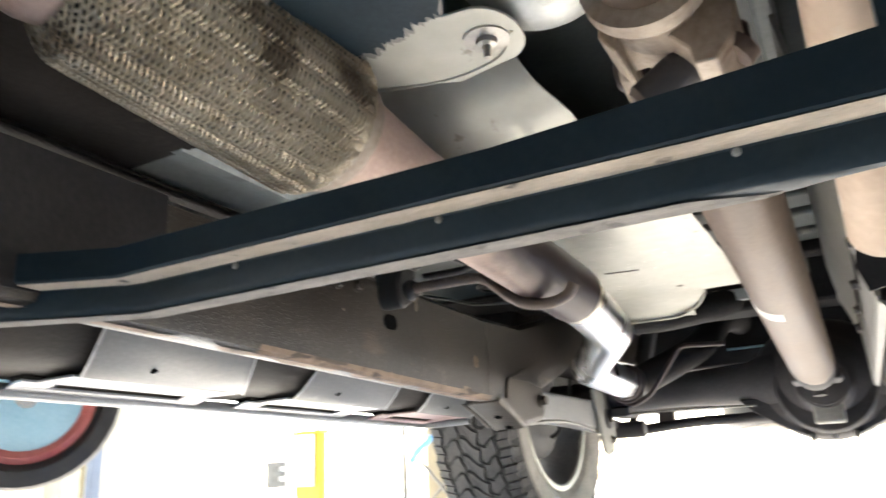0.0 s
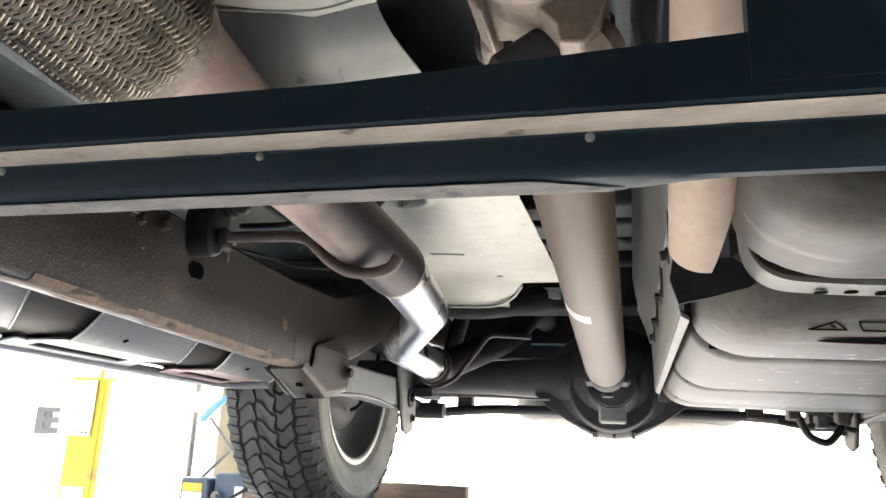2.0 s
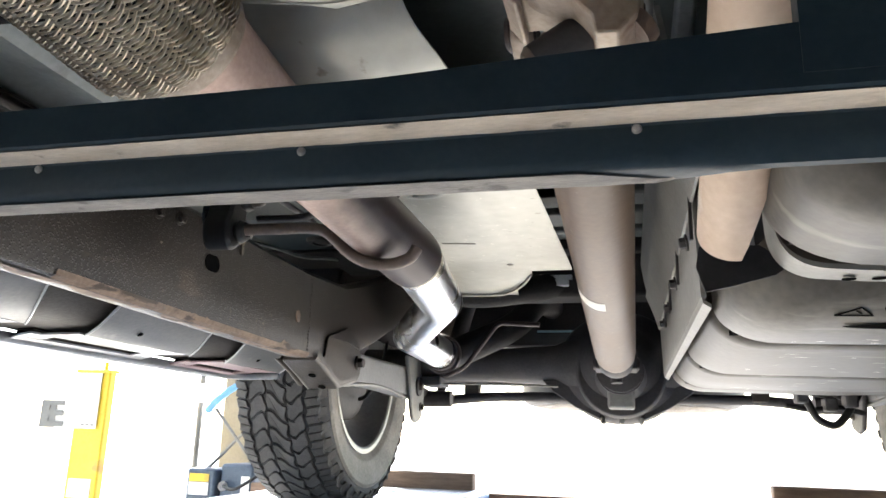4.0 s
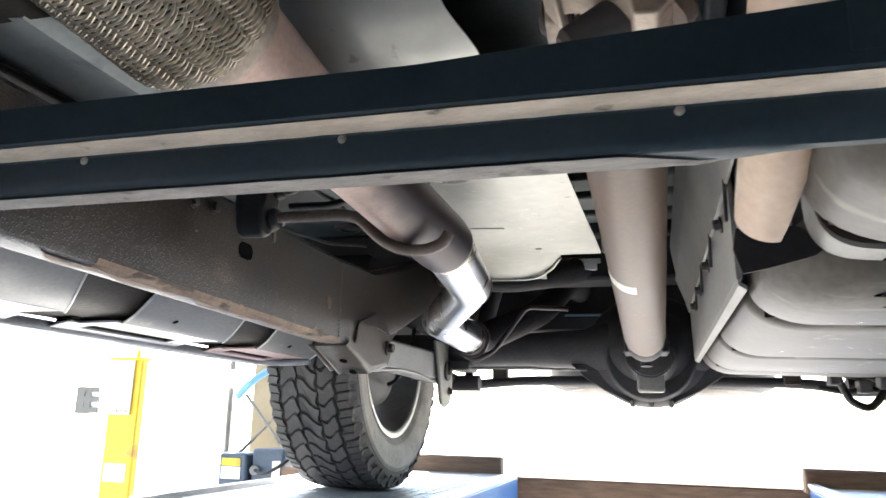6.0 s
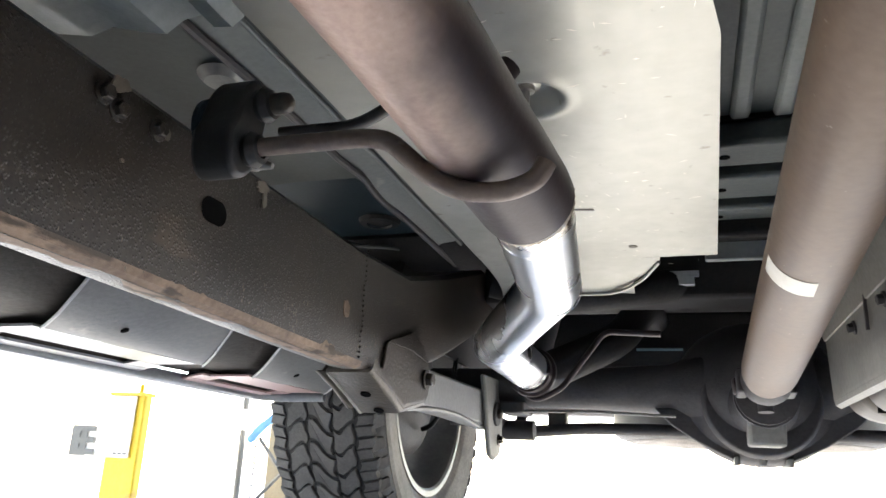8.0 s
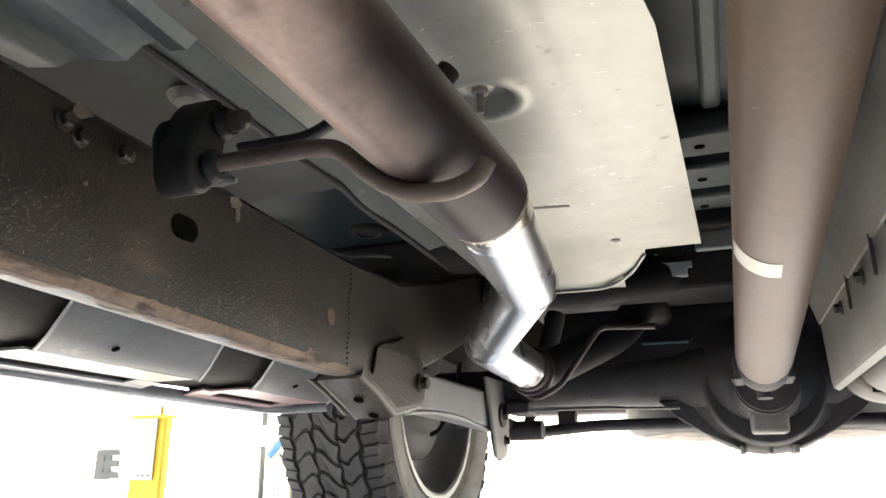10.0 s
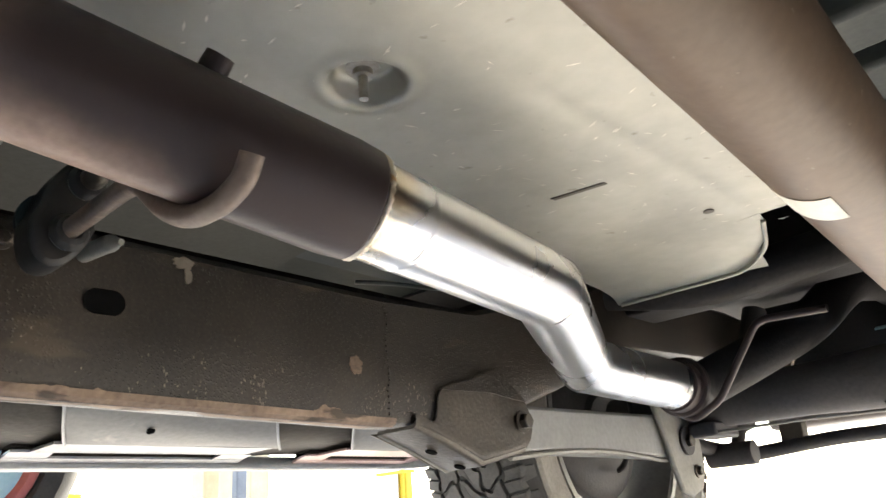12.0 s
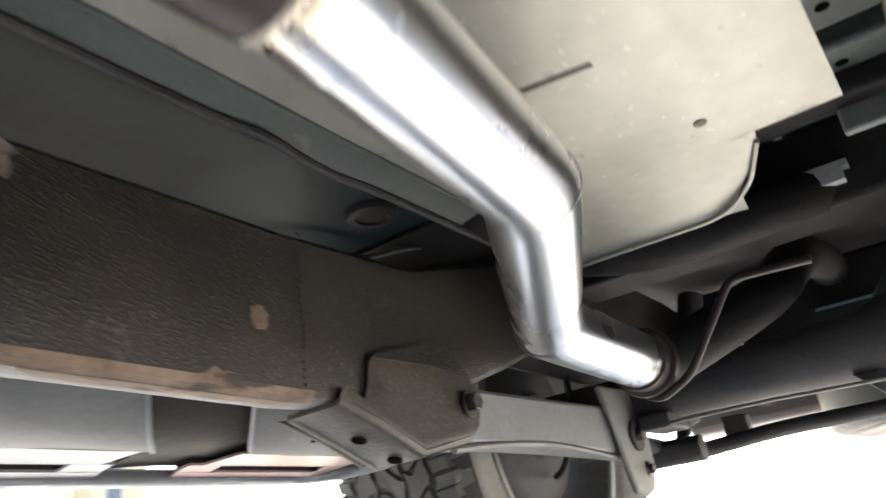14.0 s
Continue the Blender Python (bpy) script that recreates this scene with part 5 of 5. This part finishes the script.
P("body_mount", sheet([[(x, y, z + 0.004 * noise.noise((x * 18, y * 9, 2))) for x, z in ((-0.63, 1.825), (-0.60, 1.806), (-0.565, 1.799), (-0.545, 1.806), (-0.51, 1.797), (-0.492, 1.793), (-0.478, 1.803), (-0.462, 1.805), (-0.450, 1.793), (-0.434, 1.791), (-0.42, 1.803), (-0.39, 1.82), (-0.35, 1.835))] for y in (0.096, 0.128, 0.16, 0.24, 0.31, 0.372, 0.392)], 0.006), M_TRAY, pan, "grey body mount pressing with ridges")
for x in (-0.35, -0.05, 0.0, 0.045, 0.09, 0.16, 0.24):
    P("tunnel_rib", boxes((x - 0.012, x + 0.012, -0.2, 0.90, 1.918, 1.931)), M_TRAY, pan, bevel=0.006)
# Dark sheet painted in for the shade in the gaps between braces
P("brace_gap_shade", boxes((-0.41, 0.6, 0.905, 1.20, 1.924, 1.929)), M_SHADEBLACK, pan)
for y, w in ((0.942, 0.075), (1.062, 0.088), (1.182, 0.072), (1.285, 0.05)):
    P("cross_brace", boxes((-0.42, 0.6, y - w / 2, y + w / 2, 1.888, 1.9235)), M_FLOOR, pan, bevel=0.007)
    P("brace_hole", lathe(bmesh.new(), [(0.0001, 0), (0.007, 0), (0.007, 0.0008), (0.0001, 0.0008)], (-0.068, y, 1.8876), (0, 0, -1), 14), M_HOLE, pan)
P("cross_bracket", boxes((-0.09, 0.02, 1.23, 1.245, 1.83, 1.89)), M_TRAY, pan, bevel=0.004)
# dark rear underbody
rear = P("rear_underbody", boxes((-0.88, 0.88, 1.2, 2.74, 1.905, 1.93)), M_SHADEBLACK, label="black rear underbody with crossmembers and wheel arch liners")
P("rear_closing_panel", sheet([[(x, y, z) for x in (-0.88, -0.6, -0.42)] for y, z in ((1.075, 1.845), (1.10, 1.825), (1.20, 1.82), (1.24, 1.90))], 0.005), M_SHADEBLACK, rear)
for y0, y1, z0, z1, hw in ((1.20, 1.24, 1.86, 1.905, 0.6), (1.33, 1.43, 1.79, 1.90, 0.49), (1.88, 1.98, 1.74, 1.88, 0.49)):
    P("rear_crossmember", boxes((-hw, hw, y0, y1, z0, z1)), M_SHADEBLACK, rear, bevel=0.008)
for s in (-1, 1):
    P("arch_liner", sheet([[(s * x, 1.555 + 0.46 * math.cos(a), 1.655 + 0.40 * math.sin(a)) for x in (0.585, 0.7, 0.89)] for a in (math.pi * k / 14 for k in range(1, 14))], 0.004), M_BLACK, rear)
    P("liner_wall", prism([(1.555 + 0.44 * math.cos(math.pi * k / 14), 1.70 + 0.34 * math.sin(math.pi * k / 14)) for k in range(15)], 0, min(s * 0.583, s * 0.589), max(s * 0.583, s * 0.589)), M_BLACK, rear)
P("splash_tube", tubed(fillet([(-0.44, 1.20, 1.80), (-0.32, 1.235, 1.775), (-0.18, 1.30, 1.80), (-0.08, 1.42, 1.85)], 0.08), 0.03, 20), M_SHADEBLACK, rear)
P("white_connector", boxes((-0.180, -0.107, 1.312, 1.3285, 1.811, 1.826), (-0.158, -0.099, 1.314, 1.3285, 1.827, 1.836), (-0.193, -0.178, 1.314, 1.3285, 1.803, 1.824)), M_PLATE, rear, "pale wiring connector")
P("bump_stop_bracket", prism([(-0.376, 1.712), (-0.352, 1.722), (-0.333, 1.727), (-0.343, 1.712), (-0.352, 1.700), (-0.366, 1.697)], 1, 1.640, 1.648), M_YOKE, rear, "pale rusty bracket behind the exhaust")
P("bumper_bar", boxes((-0.75, 0.75, 2.60, 2.72, 1.68, 1.82)), M_BLACK, rear, bevel=0.02)
# Small pale sheet painted like sky light showing between the rear parts
P("sky_gap_patch", sheet([[(x, y, z) for x in (-0.242, -0.188, -0.133)] for y, z in ((1.855, 1.7805), (1.872, 1.786))], 0.004), M_DRUM, rear, "pale blue patch standing for sky light in a gap")

# ---- four-post lift ----
lift = thing("vehicle_lift", (0, 0, 0), "blue four-post vehicle lift with tread plate ramps", "lift")


def tread_plate(x0, x1, y0, y1, z):
    """Ramp deck with raised tear-drop bars."""
    bm = box(bmesh.new(), x0, x1, y0, y1, z - 0.006, z)
    nx, ny = int((x1 - x0) / 0.03), int((y1 - y0) / 0.03)
    for i in range(nx):
        for j in range(ny):
            cx, cy = x0 + 0.015 + i * 0.03, y0 + 0.015 + j * 0.03
            a = radians(45 if (i + j) % 2 else -45)
            c, s = math.cos(a), math.sin(a)
            lo = [bm.verts.new((cx + c * u - s * v, cy + s * u + c * v, z + h)) for u, v, h in ((-0.012, 0, 0), (0, -0.0035, 0), (0.012, 0, 0), (0, 0.0035, 0))]
            top = bm.verts.new((cx, cy, z + 0.002))
            for k in range(4):
                bm.faces.new((lo[k], lo[(k + 1) % 4], top))
    return bm


for s in (-1, 1):
    x0, x1 = sorted((s * 0.46, s * 1.02))
    deck = part("ramp", boxes((x0, x1, -3.0, 2.30, RAMP_Z - 0.16, RAMP_Z - 0.006)), M_BLUE, lift, "blue ramp beam", bevel=0.006)
    part("tread_plate", tread_plate(x0, x1, 1.0, 2.30, RAMP_Z) if s < 0 else boxes((x0, x1, 1.0, 2.30, RAMP_Z - 0.006, RAMP_Z)), M_PLATE, deck, "galvanised tread plate deck", smooth=False)
    part("deck_plate", boxes((x0, x1, -3.0, 1.0, RAMP_Z - 0.006, RAMP_Z)), M_PLATE, deck)
    part("ramp_edge", boxes((x0 - 0.004, x0 + 0.02, 1.0, 2.30, RAMP_Z, RAMP_Z + 0.012), (x1 - 0.02, x1 + 0.004, 1.0, 2.30, RAMP_Z, RAMP_Z + 0.012)), M_PLATE, deck)
    part("wheel_stop", boxes((x0 - 0.01, x1 - 0.06, 2.30, 2.36, RAMP_Z - 0.02, RAMP_Z + 0.056)), M_BROWN, deck, "brown timber wheel stop", bevel=0.006)
    for y in (-3.1, 2.45):
        part("lift_post", boxes((s * 1.42 - 0.08, s * 1.42 + 0.08, y - 0.08, y + 0.08, 0, 1.15 if y > 0 else 2.2)), M_BLUE, lift, bevel=0.01)
for y in (-3.0, 2.42):
    part("cross_beam", boxes((-1.4, 1.4, y - 0.05, y + 0.05, RAMP_Z - 0.17, RAMP_Z - 0.012)), M_BROWN if y > 0 else M_BLUE, lift, bevel=0.006)

# ---- yellow post with its sign ----
post = thing("yellow_post", (-2.137, 2.43, 0), "scuffed yellow steel post with a lettered sign", "post")


def Q(name, bm, mat, parent, label="", bevel=0.0, smooth=True):
    ob = part(name, bm, mat, parent, label, smooth, bevel)
    ob.matrix_parent_inverse = parent.matrix_world.inverted()
    return ob


Q("column", boxes((-2.212, -2.066, 2.35, 2.39, 0.0, 1.695)), M_YELLOW, post, bevel=0.006)
Q("cap_plate", boxes((-2.222, -2.062, 2.34, 2.40, 1.690, 1.702)), M_YELLOW, post)
Q("eye_bolt", tubed([(-2.105, 2.37, 1.70), (-2.105, 2.37, 1.735)], 0.008, 10), M_YELLOW, post)
sign = Q("sign", boxes((-2.245, -2.098, 2.338, 2.345, 1.464, 1.688)), M_WHITE, post, "white sign panel with a grey letter")
txt = bpy.data.curves.new("letter", "FONT")
txt.body, txt.size, txt.extrude, txt.offset = "E", 0.125, 0.001, 0.0035
letter = new("letter", txt)
txt.materials.append(M_SIGNGREY)
letter.parent = post
letter.matrix_parent_inverse = post.matrix_world.inverted()
letter.matrix_basis = pose(-2.372, 2.3325, 1.474, 90, 0, 0) @ Matrix.Diagonal((1.95, 1.15, 1, 1))
Q("letter_stem", boxes((-2.366, -2.292, 2.3340, 2.3360, 1.466, 1.572)), M_SIGNGREY, post)
Q("letter_field", boxes((-2.366, -2.245, 2.339, 2.344, 1.464, 1.572)), M_WHITE, post)
for i in range(3):
    Q("text_bar", boxes((-2.165 + i * 0.022, -2.150 + i * 0.022, 2.3365, 2.338, 1.476, 1.482)), M_SIGNGREY, post)
Q("sticker", boxes((-2.195, -2.09, 2.346, 2.350, 1.195, 1.268)), M_LABEL, post, "torn pale sticker")

# ---- pump unit, hoses and stand behind the wheel ----
pump = thing("pump_unit", (-1.56, 2.45, 0), "dark blue hydraulic pump unit with labels on a stand", "pump")
Q("case", boxes((-1.70, -1.575, 2.41, 2.55, 1.10, 1.325)), M_BOXDK, pump, bevel=0.01)
Q("tank", boxes((-1.565, -1.42, 2.43, 2.62, 1.10, 1.345)), M_BOXDK, pump, bevel=0.012)
Q("yellow_label", boxes((-1.685, -1.60, 2.406, 2.409, 1.275, 1.305)), M_YELLOW, pump)
Q("white_label", boxes((-1.685, -1.60, 2.406, 2.409, 1.225, 1.272)), M_WHITE, pump)
Q("side_label", boxes((-1.47, -1.435, 2.426, 2.429, 1.16, 1.30)), M_WHITE, pump)
Q("knob", lathe(bmesh.new(), [(0.0001, 0.02), (0.016, 0.018), (0.02, 0.0), (0.0001, 0.0)], (-1.64, 2.41, 1.185), (0, -1, 0), 18), M_RUBBER, pump)
Q("fitting", tubed([(-1.55, 2.43, 1.26), (-1.53, 2.40, 1.262)], [0.02, 0.016], 14), M_BOLT, pump)
Q("cable", tubed(fillet([(-1.53, 2.40, 1.262), (-1.47, 2.37, 1.25), (-1.42, 2.38, 1.28), (-1.38, 2.40, 1.31)], 0.05), 0.006, 10), M_RUBBER, pump)
Q("pole", tubed([(-1.755, 2.56, 0.0), (-1.764, 2.56, 1.72)], 0.012, 12), M_TANKSIDE, pump)
Q("brace", tubed([(-1.665, 2.52, 1.56), (-1.49, 2.52, 1.365)], 0.007, 8), M_TANKSIDE, pump)
Q("brace", tubed([(-1.68, 2.53, 1.32), (-1.48, 2.53, 1.52)], 0.007, 8), M_TANKSIDE, pump)
for i in range(16):
    z = 1.64 - i * 0.02
    Q("chain_link", tubed([(-1.665 + 0.005 * math.cos(a) * (1 if i % 2 else 0.3), 2.50 + 0.005 * math.cos(a) * (0.3 if i % 2 else 1), z + 0.013 * math.sin(a)) for a in (2 * math.pi * k / 10 for k in range(11))], 0.0025, 6), M_BOLT, pump)
Q("valve", boxes((-1.74, -1.66, 2.47, 2.53, 1.585, 1.66)), M_WHITE, pump, bevel=0.008)
Q("blue_hose", tubed(fillet([(-1.68, 2.48, 1.55), (-1.62, 2.46, 1.60), (-1.55, 2.46, 1.652), (-1.40, 2.5, 1.70)], 0.05), 0.014, 14), M_HOSE, pump)
Q("stand", boxes((-1.71, -1.42, 2.42, 2.60, 0, 1.10)), M_BOXDK, pump, bevel=0.01)
tagged(part("cream_column", boxes((-1.91, -1.74, 3.0, 3.2, 0.0, 4.6)), M_CREAM, bevel=0.01), "cream painted steel roof column beside the pump", "column")
tagged(part("blue_column", boxes((-5.76, -5.68, 3.9, 4.0, 0.0, 4.6)), M_BLUEGREY, bevel=0.01), "blue grey painted steel column at the yard edge", "column")
for x in (-6.85, -6.35, -6.05):
    tagged(part("cream_post", boxes((x - 0.12, x + 0.12, 4.2, 4.4, 0.0, 4.6)), M_POST, bevel=0.01), "cream painted door post at the yard edge", "column", "cream posts")
arm_post = thing("lift_column", (-4.9, 2.05, 0), "cream and yellow lift column with a shackle on its arm", "column")
Q("column", boxes((-5.02, -4.80, 2.0, 2.2, 0.0, 1.795)), M_POST, arm_post, bevel=0.01)
Q("arm", boxes((-5.05, -4.47, 1.95, 2.06, 1.70, 1.80)), M_POST, arm_post, bevel=0.01)
Q("yellow_cap", boxes((-4.465, -4.33, 1.945, 2.065, 1.69, 1.805)), M_YELLOW, arm_post, bevel=0.01)
Q("shackle", tubed(fillet([(-4.60, 2.0, 1.79), (-4.605, 2.0, 1.875), (-4.565, 2.0, 1.875), (-4.56, 2.0, 1.79)], 0.02, 5), 0.007, 10), M_BOLT, arm_post)
RC, RD = Vector((-1.70, 0.73, 1.70)), Vector((0.86, -0.5, -0.1))
reel = thing("hose_reel", RC, "pale blue hose reel with red and black rims", "hose reel")
Q("drum", lathe(bmesh.new(), [(0.0001, 0.05), (0.10, 0.045), (0.125, 0.03), (0.125, -0.05), (0.0001, -0.05)], RC, RD, 40), M_DRUM, reel)
Q("red_rim", lathe(bmesh.new(), [(0.125, -0.05), (0.125, 0.03), (0.14, 0.04), (0.155, 0.035), (0.155, -0.05)], RC, RD, 40), M_REDLENS, reel)
Q("black_rim", lathe(bmesh.new(), [(0.155, -0.06), (0.155, 0.03), (0.17, 0.055), (0.205, 0.05), (0.215, 0.03), (0.215, -0.06)], RC, RD, 40), M_RUBBER, reel)
Q("hanger_arm", tubed(fillet([RC - RD * 0.02, RC - RD * 0.12, RC - RD * 0.12 + Vector((0, 0, 2.88))], 0.05), 0.022, 12), M_YOKE, reel)
Q("hub_cap", lathe(bmesh.new(), [(0.0001, 0.07), (0.02, 0.068), (0.026, 0.05), (0.0001, 0.05)], RC, RD, 20), M_BOLT, reel)

# brake hoses and clips on the axle's far end
for pts, r in (([(0.33, 1.40, 1.60), (0.375, 1.40, 1.59), (0.40, 1.40, 1.53), (0.435, 1.40, 1.515), (0.46, 1.41, 1.54), (0.50, 1.43, 1.60)], 0.008), ([(0.35, 1.44, 1.56), (0.40, 1.43, 1.55), (0.44, 1.42, 1.56), (0.50, 1.42, 1.545)], 0.006), ([(0.33, 1.38, 1.615), (0.38, 1.39, 1.585), (0.43, 1.40, 1.58), (0.50, 1.42, 1.61)], 0.006)):
    P("brake_hose", tubed(fillet([Vector(p) for p in pts], 0.015, 4), r, 10), M_RUBBER, rear)
for x, z in ((0.375, 1.578), (0.43, 1.562), (0.47, 1.57)):
    P("hose_clip", boxes((x - 0.012, x + 0.012, 1.39, 1.435, z - 0.014, z + 0.014)), M_BLACK, rear, bevel=0.004)
